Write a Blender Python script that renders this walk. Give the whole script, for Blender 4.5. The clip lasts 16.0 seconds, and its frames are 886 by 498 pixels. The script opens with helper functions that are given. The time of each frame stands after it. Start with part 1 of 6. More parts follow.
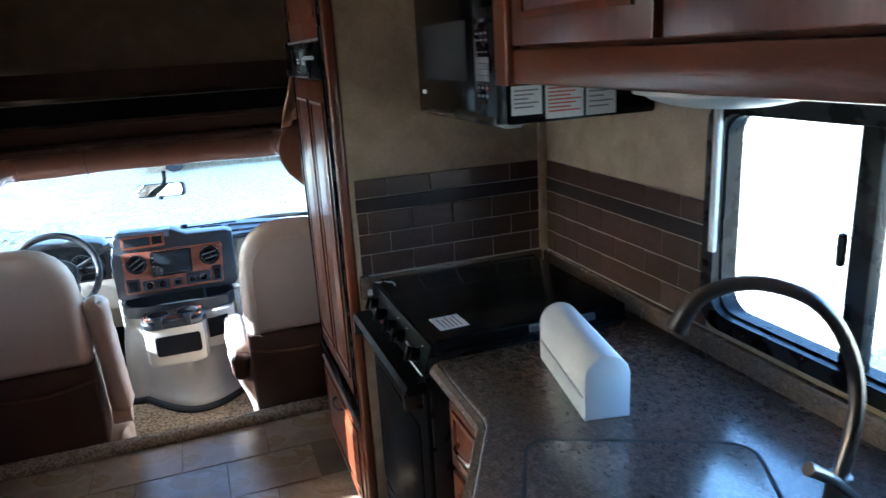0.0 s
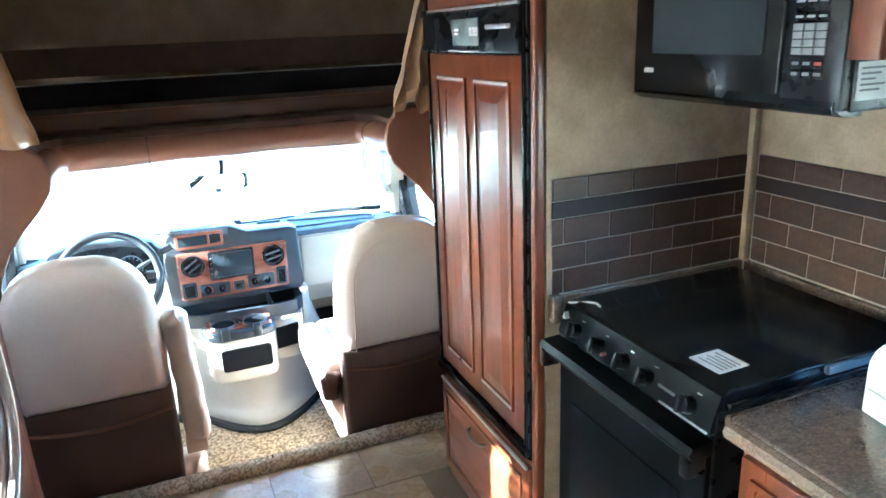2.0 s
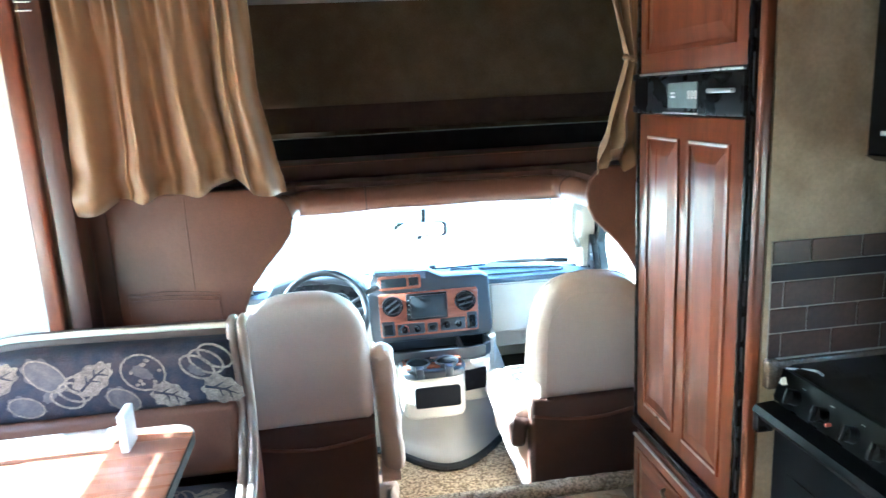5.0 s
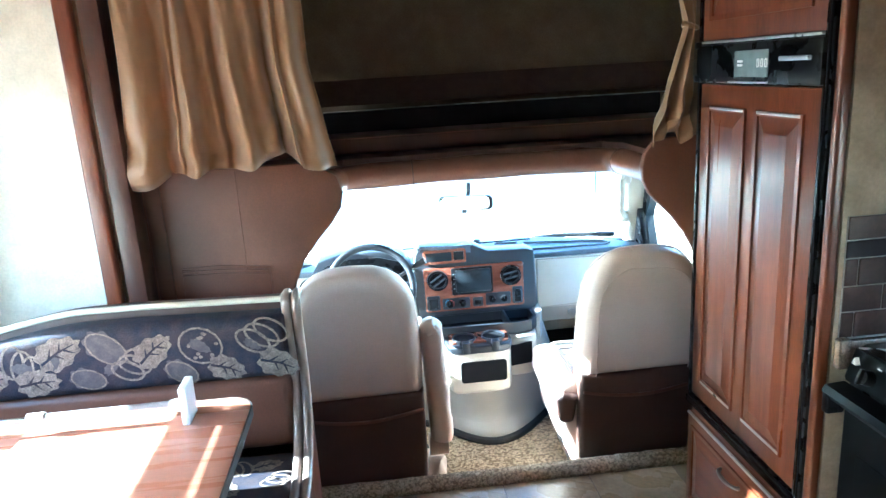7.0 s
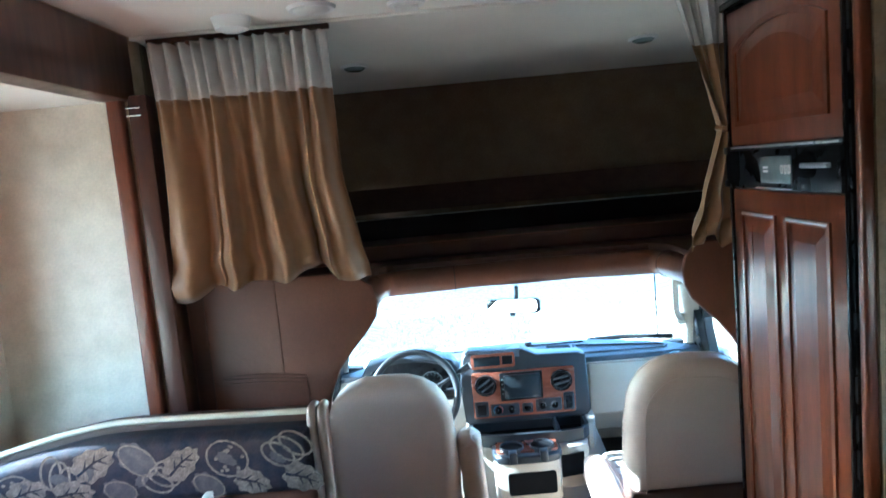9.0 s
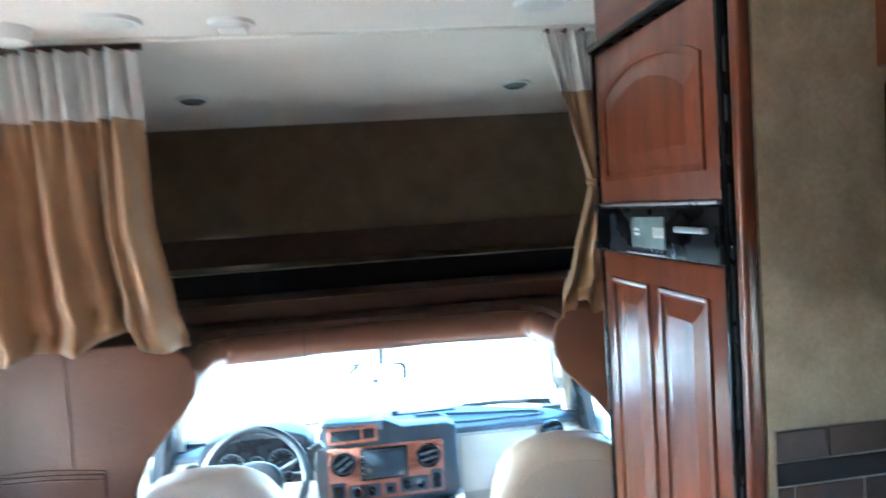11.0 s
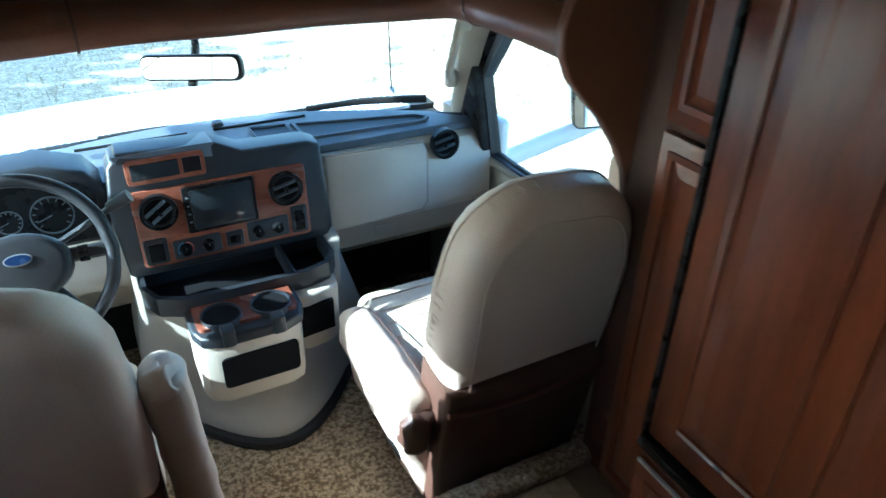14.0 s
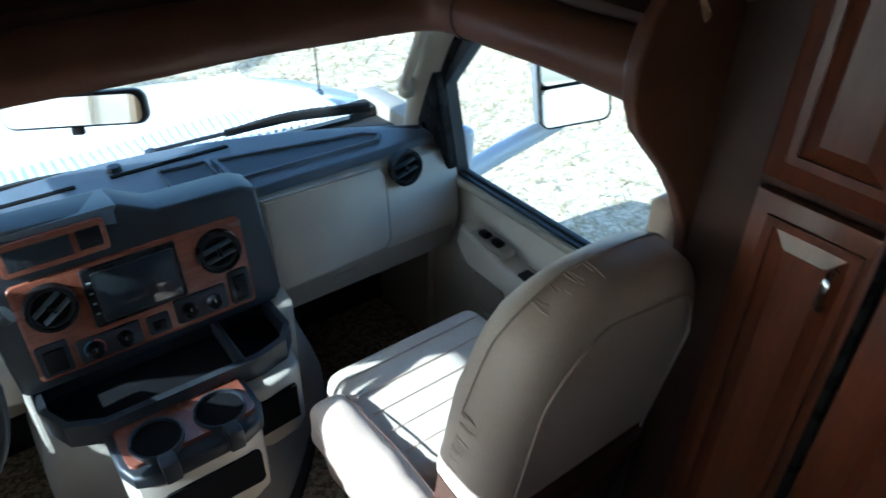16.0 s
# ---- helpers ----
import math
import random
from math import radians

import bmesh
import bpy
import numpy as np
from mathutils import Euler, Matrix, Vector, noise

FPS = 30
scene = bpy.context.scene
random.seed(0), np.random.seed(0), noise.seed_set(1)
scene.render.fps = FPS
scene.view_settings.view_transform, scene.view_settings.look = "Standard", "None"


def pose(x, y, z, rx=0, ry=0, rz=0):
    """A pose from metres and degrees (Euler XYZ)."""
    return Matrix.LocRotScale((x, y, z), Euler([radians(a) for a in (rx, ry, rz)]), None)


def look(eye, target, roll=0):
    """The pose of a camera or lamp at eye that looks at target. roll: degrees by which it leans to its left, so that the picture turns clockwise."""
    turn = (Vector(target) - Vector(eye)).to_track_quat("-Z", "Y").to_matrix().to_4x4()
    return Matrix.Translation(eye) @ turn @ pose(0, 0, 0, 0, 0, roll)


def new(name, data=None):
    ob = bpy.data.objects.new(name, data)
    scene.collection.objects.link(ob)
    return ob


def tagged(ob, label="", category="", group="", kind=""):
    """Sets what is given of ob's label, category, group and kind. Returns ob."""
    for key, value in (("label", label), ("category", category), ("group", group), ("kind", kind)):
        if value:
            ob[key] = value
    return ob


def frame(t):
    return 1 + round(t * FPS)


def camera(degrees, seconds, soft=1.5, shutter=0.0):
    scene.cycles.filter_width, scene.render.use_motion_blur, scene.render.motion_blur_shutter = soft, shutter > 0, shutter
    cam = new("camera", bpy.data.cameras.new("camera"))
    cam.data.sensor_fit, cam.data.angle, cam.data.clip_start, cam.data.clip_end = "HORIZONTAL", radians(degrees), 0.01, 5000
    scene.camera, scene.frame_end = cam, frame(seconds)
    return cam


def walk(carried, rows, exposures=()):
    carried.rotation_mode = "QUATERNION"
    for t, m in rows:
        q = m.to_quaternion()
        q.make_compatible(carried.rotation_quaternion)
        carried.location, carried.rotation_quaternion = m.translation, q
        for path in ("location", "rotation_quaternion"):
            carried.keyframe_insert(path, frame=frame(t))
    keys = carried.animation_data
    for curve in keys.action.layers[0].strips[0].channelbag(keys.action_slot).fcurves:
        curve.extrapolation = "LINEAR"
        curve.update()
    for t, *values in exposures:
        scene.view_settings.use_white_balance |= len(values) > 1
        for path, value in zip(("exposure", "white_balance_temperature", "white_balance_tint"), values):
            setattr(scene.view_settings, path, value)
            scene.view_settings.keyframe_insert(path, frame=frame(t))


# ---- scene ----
cam = camera(64.67, 16.0, soft=1.4, shutter=0.5)
PATH = [
    (0, (0.008, 0.041, 1.557), (0.639, 1.857, 1.005), -3.4),
    (0.5, (-0.036, 0.16, 1.555), (0.514, 2.014, 1.046), -1.6),
    (1, (-0.11, 0.375, 1.567), (0.185, 2.304, 1.132), -3.5),
    (1.5, (-0.256, 0.513, 1.549), (0.14, 2.425, 1.116), -1.1),
    (2, (-0.408, 0.608, 1.544), (0.298, 2.383, 0.951), -2.5),
    (2.5, (-0.436, 0.634, 1.539), (0.24, 2.413, 0.925), -0.8),
    (3, (-0.498, 0.587, 1.557), (-0.073, 2.456, 0.986), -3.7),
    (3.5, (-0.51, 0.587, 1.536), (-0.034, 2.446, 0.972), -1.2),
    (4, (-0.53, 0.573, 1.531), (-0.091, 2.451, 1.0), -1.1),
    (4.5, (-0.519, 0.57, 1.541), (-0.056, 2.443, 1.011), -1.2),
    (5, (-0.549, 0.549, 1.574), (-0.276, 2.483, 1.143), -2.9),
    (7.5, (-0.609, 0.589, 1.576), (-0.495, 2.52, 1.069), -3.9),
    (8, (-0.591, 0.578, 1.586), (-0.599, 2.53, 1.151), -4.4),
    (10.5, (-0.258, 0.768, 1.637), (-0.285, 2.768, 1.586), -5.4),
    (11, (-0.274, 0.919, 1.625), (0.002, 2.896, 1.504), -3.8),
    (11.5, (-0.328, 1.05, 1.612), (0.138, 2.975, 1.331), -2.7),
    (12, (-0.331, 1.232, 1.559), (0.223, 3.108, 1.139), -1.6),
    (12.5, (-0.357, 1.439, 1.535), (0.229, 3.263, 0.961), -1.4),
    (13, (-0.385, 1.607, 1.511), (0.507, 3.247, 0.795), -0.1),
    (13.5, (-0.448, 1.75, 1.514), (0.54, 3.225, 0.592), 2.0),
    (14, (-0.464, 1.957, 1.506), (0.351, 3.464, 0.473), 1.3),
    (14.5, (-0.396, 2.175, 1.498), (0.409, 3.651, 0.415), 1.1),
    (15, (-0.421, 2.327, 1.486), (0.653, 3.63, 0.413), 1.6),
    (15.5, (-0.446, 2.407, 1.487), (0.693, 3.623, 0.381), 0.9),
    (16, (-0.396, 2.459, 1.506), (0.617, 3.761, 0.376), 1.1),
]
EXPOSURES = [
    (0.0, 3.4, 4700, 2), (0.5, 4.15, 4600, -2), (1.0, 4.9, 4550, -6), (1.5, 5.2, 4550, -8), (2.0, 5.12, 4550, -8), (3.5, 5.05, 4500, -9), (5.0, 4.95, 4500, -9), (7.5, 4.27, 4450, -8),
    (8.0, 3.7, 4450, -8), (10.5, 4.05, 4280, -6), (11.0, 4.8, 4280, -8), (12.0, 4.65, 4400, -9), (12.5, 4.05, 4430, -7), (13.0, 3.5, 4430, -7), (13.5, 3.1, 4500, -8), (14.0, 2.5, 4650, -9), (14.5, 1.98, 4680, -8), (15.0, 1.65, 4700, -5), (16.0, 1.55, 4700, -4)]
walk(cam, [(t, look(eye, target, roll)) for t, eye, target, roll in PATH], EXPOSURES)

# ---- light ----
TO_SUN = Vector((-0.87, 0.115, 0.462)).normalized()
world = bpy.data.worlds.new("world")
scene.world = world
world.use_nodes = True
wn = world.node_tree
sky = wn.nodes.new("ShaderNodeTexSky")
sky.sky_type = "NISHITA"
sky.sun_disc = False
sky.sun_elevation = math.asin(TO_SUN.z)
sky.sun_rotation = math.atan2(TO_SUN.x, TO_SUN.y)
wn.links.new(sky.outputs[0], wn.nodes["Background"].inputs[0])
wn.nodes["Background"].inputs[1].default_value = 0.15
sun = new("sun", bpy.data.lights.new("sun", "SUN"))
sun.data.energy, sun.data.angle, sun.data.color = 5.0, radians(0.5), (1.0, 0.95, 0.86)
sun.matrix_world = look(TO_SUN * 20, (0, 0, 0))


# ---- materials ----
def material(name, colour, rough=0.5, metal=0.0, second=None, scale=8.0, detail=6.0, stretch=(1, 1, 1), fine=0.0, fine_scale=200.0,
             bump=0.0, bump_scale=60.0, coat=0.0, spec=0.5, sheen=0.0, vary=0.0, rough_vary=0.08, ramp=(0.35, 0.7)):
    """Base colour mixed with a second one by noise, a fine grain, a bump and a roughness that wanders."""
    m = bpy.data.materials.new(name)
    m.use_nodes = True
    nt = m.node_tree
    b = nt.nodes["Principled BSDF"]
    link = nt.links.new
    tc = nt.nodes.new("ShaderNodeTexCoord")
    mp = nt.nodes.new("ShaderNodeMapping")
    mp.inputs["Scale"].default_value = stretch
    link(tc.outputs["Object"], mp.inputs[0])
    n1 = nt.nodes.new("ShaderNodeTexNoise")
    n1.inputs["Scale"].default_value, n1.inputs["Detail"].default_value = scale, detail
    link(mp.outputs[0], n1.inputs["Vector"])
    rp = nt.nodes.new("ShaderNodeValToRGB")
    c2 = second or tuple(c * 0.8 for c in colour)
    rp.color_ramp.elements[0].position, rp.color_ramp.elements[1].position = ramp
    rp.color_ramp.elements[0].color, rp.color_ramp.elements[1].color = (*colour, 1), (*c2, 1)
    link(n1.outputs[0], rp.inputs[0])
    out = rp.outputs[0]
    if fine:
        n2 = nt.nodes.new("ShaderNodeTexNoise")
        n2.inputs["Scale"].default_value, n2.inputs["Detail"].default_value = fine_scale, 3
        link(mp.outputs[0], n2.inputs["Vector"])
        mr = nt.nodes.new("ShaderNodeMapRange")
        mr.inputs[1].default_value, mr.inputs[2].default_value = 0.3, 0.7
        mr.inputs[3].default_value, mr.inputs[4].default_value = 1 - fine, 1 + fine
        link(n2.outputs[0], mr.inputs[0])
        mx = nt.nodes.new("ShaderNodeVectorMath")
        mx.operation = "SCALE"
        link(out, mx.inputs[0])
        link(mr.outputs[0], mx.inputs["Scale"])
        out = mx.outputs[0]
    if vary:
        oi = nt.nodes.new("ShaderNodeObjectInfo")
        mr = nt.nodes.new("ShaderNodeMapRange")
        mr.inputs[3].default_value, mr.inputs[4].default_value = 1 - vary, 1 + vary
        link(oi.outputs["Random"], mr.inputs[0])
        mx = nt.nodes.new("ShaderNodeVectorMath")
        mx.operation = "SCALE"
        link(out, mx.inputs[0])
        link(mr.outputs[0], mx.inputs["Scale"])
        out = mx.outputs[0]
    link(out, b.inputs["Base Color"])
    rr = nt.nodes.new("ShaderNodeMapRange")
    rr.inputs[3].default_value, rr.inputs[4].default_value = max(0.02, rough - rough_vary), min(1, rough + rough_vary)
    link(n1.outputs[0], rr.inputs[0])
    link(rr.outputs[0], b.inputs["Roughness"])
    b.inputs["Metallic"].default_value = metal
    b.inputs["Coat Weight"].default_value = coat
    b.inputs["Coat Roughness"].default_value = 0.22
    b.inputs["Specular IOR Level"].default_value = spec
    b.inputs["Sheen Weight"].default_value = sheen
    if bump:
        n3 = nt.nodes.new("ShaderNodeTexNoise")
        n3.inputs["Scale"].default_value, n3.inputs["Detail"].default_value = bump_scale, 5
        link(mp.outputs[0], n3.inputs["Vector"])
        bp = nt.nodes.new("ShaderNodeBump")
        bp.inputs["Strength"].default_value, bp.inputs["Distance"].default_value = bump, 0.004
        link(n3.outputs[0], bp.inputs["Height"])
        link(bp.outputs[0], b.inputs["Normal"])
    return m


def glass_material(name, tint=(1, 1, 1), rough=0.0):
    m = bpy.data.materials.new(name)
    m.use_nodes = True
    nt = m.node_tree
    b = nt.nodes["Principled BSDF"]
    b.inputs["Base Color"].default_value = (*tint, 1)
    b.inputs["Transmission Weight"].default_value = 1
    b.inputs["Roughness"].default_value = rough
    b.inputs["IOR"].default_value = 1.02 if rough == 0 else 1.1
    return m


WOOD = material("cherry_wood", (0.165, 0.043, 0.0145), 0.31, second=(0.105, 0.025, 0.009), scale=5, stretch=(6, 6, 0.6), fine=0.16, fine_scale=60, coat=0.45, bump=0.05, bump_scale=80)
WOOD_H = material("cherry_wood_level_grain", (0.165, 0.043, 0.0145), 0.31, second=(0.105, 0.025, 0.009), scale=5, stretch=(6, 0.6, 6), fine=0.16, fine_scale=60, coat=0.45, bump=0.05, bump_scale=80)
DARKWOOD = material("dark_wood", (0.075, 0.026, 0.014), 0.38, second=(0.04, 0.013, 0.008), scale=5, stretch=(6, 6, 0.6), fine=0.15, fine_scale=60, coat=0.2)
TABLEWOOD = material("table_laminate", (0.40, 0.175, 0.105), 0.28, second=(0.355, 0.152, 0.090), scale=4, stretch=(0.6, 7, 1), fine=0.12, fine_scale=50, coat=0.3)
VINYLWALL = material("beige_wall_vinyl", (0.46, 0.345, 0.225), 0.55, second=(0.35, 0.255, 0.16), scale=14, fine=0.10, fine_scale=120, bump=0.15, bump_scale=150)
SLIDEWALL = material("pale_wall_vinyl", (0.76, 0.69, 0.57), 0.5, second=(0.64, 0.57, 0.455), scale=12, fine=0.06, fine_scale=120, bump=0.12, bump_scale=150)
BUNKWALL = material("brown_bunk_fabric", (0.178, 0.124, 0.074), 0.8, second=(0.136, 0.094, 0.054), scale=10, fine=0.14, fine_scale=150, bump=0.2, bump_scale=200)
# near-black that paints the shadowed gap below the bunk piping
GAPSHADE = material("bunk_gap_shade", (0.014, 0.012, 0.014), 0.9, second=(0.010, 0.009, 0.011), scale=20, fine=0.2, fine_scale=250, spec=0.15)
BUNKDARK = material("dark_bunk_carpet", (0.066, 0.036, 0.023), 0.9, second=(0.048, 0.025, 0.016), scale=20, fine=0.2, fine_scale=250)
CEILING = material("ceiling_vinyl", (0.82, 0.79, 0.74), 0.6, second=(0.76, 0.73, 0.68), scale=3, fine=0.03, bump=0.08, bump_scale=90)
BROWNVINYL = material("brown_vinyl", (0.15, 0.062, 0.034), 0.42, second=(0.115, 0.045, 0.025), scale=6, fine=0.08, fine_scale=220, bump=0.25, bump_scale=40)
DARKVINYL = material("dark_brown_vinyl", (0.075, 0.034, 0.022), 0.5, second=(0.055, 0.025, 0.016), scale=6, fine=0.1, fine_scale=220, bump=0.3, bump_scale=35)
CREAM = material("cream_vinyl", (0.56, 0.438, 0.345), 0.45, second=(0.50, 0.386, 0.302), scale=5, fine=0.05, fine_scale=260, bump=0.22, bump_scale=22)
CREAMQUILT = material("cream_quilted_vinyl", (0.60, 0.52, 0.42), 0.5, second=(0.54, 0.46, 0.37), scale=9, fine=0.06, fine_scale=260, bump=0.5, bump_scale=30)
TILE = material("brown_wall_tile", (0.080, 0.042, 0.030), 0.34, second=(0.052, 0.028, 0.021), scale=9, fine=0.16, fine_scale=90, bump=0.1, bump_scale=50, vary=0.2, spec=0.35)
ACCENT = material("dark_accent_tile", (0.028, 0.018, 0.018), 0.42, second=(0.026, 0.016, 0.016), scale=12, fine=0.1, vary=0.08, spec=0.22)
# near-black for hollows: the shade of their depth is put into the colour
HOLLOWSHADE = material("hollow_shade", (0.006, 0.006, 0.007), 0.9, spec=0.1)
GROUT = material("pale_grout", (0.44, 0.385, 0.32), 0.8, fine=0.1)
STONE = material("speckled_worktop", (0.14, 0.106, 0.086), 0.20, second=(0.085, 0.064, 0.053), scale=60, fine=0.45, fine_scale=190, coat=0.0, spec=0.8, rough_vary=0.02)
STONEEDGE = material("worktop_edge", (0.17, 0.125, 0.088), 0.25, second=(0.11, 0.08, 0.06), scale=60, fine=0.4, fine_scale=240)
BLACK = material("black_enamel", (0.007, 0.007, 0.008), 0.14, second=(0.010, 0.010, 0.011), scale=6, rough_vary=0.04, spec=0.18)
OVENBLACK = material("black_oven_enamel", (0.003, 0.0032, 0.004), 0.36, second=(0.0045, 0.0048, 0.0055), scale=8, fine=0.08, rough_vary=0.06, spec=0.04)
BLACKPLASTIC = material("black_plastic", (0.007, 0.007, 0.008), 0.28, second=(0.011, 0.011, 0.012), scale=20, fine=0.1, spec=0.16)
WHEELGRIP = material("dark_wheel_leather", (0.022, 0.024, 0.028), 0.45, second=(0.017, 0.018, 0.021), scale=10, fine=0.08, spec=0.35)
RUBBER = material("black_rubber", (0.014, 0.014, 0.014), 0.7, scale=20, fine=0.1)
DARKGLASS = material("dark_glass", (0.02, 0.024, 0.028), 0.06, scale=4, rough_vary=0.02)
GREYGLASS = material("grey_screen", (0.04, 0.048, 0.053), 0.12, scale=4, rough_vary=0.03)
GAUGE = material("dim_dial_print", (0.085, 0.10, 0.11), 0.4, scale=30, rough_vary=0.03)
LCD = material("display_window", (0.22, 0.26, 0.26), 0.2, scale=30, rough_vary=0.03)
NICKEL = material("brushed_nickel", (0.21, 0.19, 0.17), 0.3, metal=1.0, second=(0.22, 0.20, 0.19), scale=6)
CHROME = material("chrome", (0.75, 0.75, 0.76), 0.1, metal=1.0, scale=10, rough_vary=0.03)
SILVERLINE = material("silver_trim", (0.55, 0.56, 0.58), 0.3, metal=0.7, scale=20)
GREYKEY = material("grey_key", (0.24, 0.255, 0.27), 0.5, second=(0.20, 0.21, 0.225), scale=20)
WHITE = material("white_plastic", (0.78, 0.78, 0.78), 0.4, second=(0.72, 0.72, 0.72), scale=6, bump=0.05)
PAPER = material("white_paper", (0.74, 0.73, 0.72), 0.7, second=(0.68, 0.67, 0.66), scale=10)
INK = material("grey_print", (0.25, 0.25, 0.25), 0.7)
BLUEINK = material("blue_print", (0.06, 0.22, 0.36), 0.6)
REDINK = material("red_print", (0.5, 0.12, 0.09), 0.7)
PALELENS = material("lamp_lens", (0.75, 0.76, 0.74), 0.3, scale=10)
CURTAIN = material("tan_curtain", (0.29, 0.163, 0.074), 0.42, second=(0.245, 0.134, 0.060), scale=10, fine=0.06, fine_scale=300, sheen=0.3, bump=0.1, bump_scale=60)
SHEER = material("white_sheer", (0.62, 0.60, 0.58), 0.7, second=(0.55, 0.53, 0.51), scale=12, fine=0.05)
CARPET = material("tan_carpet", (0.47, 0.36, 0.23), 0.95, second=(0.17, 0.115, 0.062), scale=70, fine=0.45, fine_scale=170, bump=1.0, bump_scale=220, ramp=(0.42, 0.60))
EDGECARPET = material("mottled_edge_carpet", (0.42, 0.35, 0.26), 0.95, second=(0.19, 0.15, 0.105), scale=90, fine=0.4, fine_scale=240, bump=1.0, bump_scale=220, ramp=(0.42, 0.6))
FLOORTILE = material("stone_look_vinyl", (0.33, 0.255, 0.165), 0.28, second=(0.19, 0.13, 0.075), scale=6, detail=9, fine=0.12, fine_scale=60, vary=0.1, ramp=(0.35, 0.68))
FLOORJOINT = material("floor_joint", (0.16, 0.115, 0.07), 0.5, fine=0.1)
DASH = material("blue_grey_dash_plastic", (0.085, 0.099, 0.120), 0.45, second=(0.072, 0.084, 0.102), scale=8, fine=0.08, fine_scale=400, bump=0.15, bump_scale=400)
DASHDARK = material("charcoal_plastic", (0.018, 0.021, 0.026), 0.42, second=(0.014, 0.016, 0.020), scale=8, fine=0.08, fine_scale=400)
TAN = material("tan_dash_plastic", (0.44, 0.395, 0.325), 0.5, second=(0.40, 0.36, 0.295), scale=6, fine=0.05, fine_scale=400, bump=0.12, bump_scale=400)
TANDARK = material("grey_tan_plastic", (0.30, 0.265, 0.215), 0.5, second=(0.26, 0.23, 0.185), scale=6, fine=0.05, fine_scale=400, bump=0.12, bump_scale=400)
CONSOLE = material("grey_console_plastic", (0.34, 0.305, 0.255), 0.42, second=(0.30, 0.27, 0.225), scale=6, fine=0.05, fine_scale=400, bump=0.12, bump_scale=400)
COPPER = material("copper_wood_trim", (0.215, 0.075, 0.043), 0.25, second=(0.13, 0.042, 0.024), scale=6, stretch=(1, 1, 6), fine=0.12, fine_scale=60, coat=0.5)
NAVY = material("navy_upholstery", (0.013, 0.014, 0.024), 0.8, second=(0.036, 0.026, 0.027), scale=22, fine=0.35, fine_scale=300, bump=0.25, bump_scale=200, spec=0.15)
LEAFCREAM = material("cream_leaf_weave", (0.17, 0.132, 0.098), 0.8, second=(0.085, 0.066, 0.056), scale=45, fine=0.4, fine_scale=300, spec=0.15)
LEAFGREY = material("taupe_leaf_weave", (0.062, 0.046, 0.042), 0.8, second=(0.035, 0.028, 0.03), scale=40, fine=0.25, fine_scale=300)
PIPING = material("silver_brown_piping", (0.30, 0.24, 0.20), 0.3, second=(0.18, 0.13, 0.10), scale=6, coat=0.4)
CREAMPIPE = material("cream_piping", (0.60, 0.53, 0.42), 0.5)
BADGE = material("blue_badge", (0.012, 0.03, 0.10), 0.25, scale=10)
MIRROR = material("mirror_glass", (0.9, 0.9, 0.9), 0.02, metal=1.0, scale=2, rough_vary=0.01)
PAINT = material("white_vehicle_paint", (0.80, 0.81, 0.82), 0.25, second=(0.77, 0.78, 0.79), scale=2, coat=0.5)
GRASS = material("dry_grass", (0.62, 0.53, 0.37), 0.95, second=(0.40, 0.32, 0.19), scale=9, detail=9, fine=0.38, fine_scale=28, bump=0.2, bump_scale=60, ramp=(0.36, 0.66))
BLADE = material("straw_blades", (0.54, 0.45, 0.29), 0.9, second=(0.24, 0.19, 0.10), scale=3)
BARK = material("bark", (0.12, 0.085, 0.06), 0.9, second=(0.07, 0.05, 0.035), scale=9, stretch=(2, 2, 0.4), bump=0.8, bump_scale=20)
LEAF = material("tree_leaves", (0.06, 0.095, 0.03), 0.7, second=(0.09, 0.11, 0.035), scale=2)
CARPAINT = material("silver_car_paint", (0.62, 0.66, 0.69), 0.3, metal=0.3, coat=0.45, scale=3)
PANE = glass_material("window_pane")
BLIND = material("blind_fabric", (0.62, 0.58, 0.50), 0.8, second=(0.56, 0.52, 0.45), scale=30)
tl = BLIND.node_tree.nodes.new("ShaderNodeBsdfTranslucent")
tl.inputs[0].default_value = (0.6, 0.56, 0.48, 1)
mxs = BLIND.node_tree.nodes.new("ShaderNodeMixShader")
mxs.inputs[0].default_value = 0.35
BLIND.node_tree.links.new(BLIND.node_tree.nodes["Principled BSDF"].outputs[0], mxs.inputs[1])
BLIND.node_tree.links.new(tl.outputs[0], mxs.inputs[2])
BLIND.node_tree.links.new(mxs.outputs[0], BLIND.node_tree.nodes["Material Output"].inputs[0])


# ---- helpers ----
def smooth_by_angle(me, deg=38):
    n = len(me.polygons)
    me.polygons.foreach_set("use_smooth", [True] * n)
    me.set_sharp_from_angle(angle=radians(deg))


def mesh_of(name, bm, mat, deg=38):
    me = bpy.data.meshes.new(name)
    bmesh.ops.recalc_face_normals(bm, faces=bm.faces)
    bm.to_mesh(me)
    bm.free()
    me.materials.append(mat)
    smooth_by_angle(me, deg)
    return me


def part(name, bm, mat, parent=None, label=""):
    ob = new(name, mesh_of(name, bm, mat))
    if parent:
        ob.parent = parent
    if label:
        ob["label"] = label
    return ob


def thing(name, label, category, group="", at=(0, 0, 0), kind=""):
    ob = new(name)
    ob.empty_display_size = 0.05
    ob.location = at
    return tagged(ob, label, category, group, kind)


def piece(name, me, parent, loc, rot=(0, 0, 0)):
    ob = new(name, me)
    ob.parent, ob.location, ob.rotation_euler = parent, loc, rot
    return ob


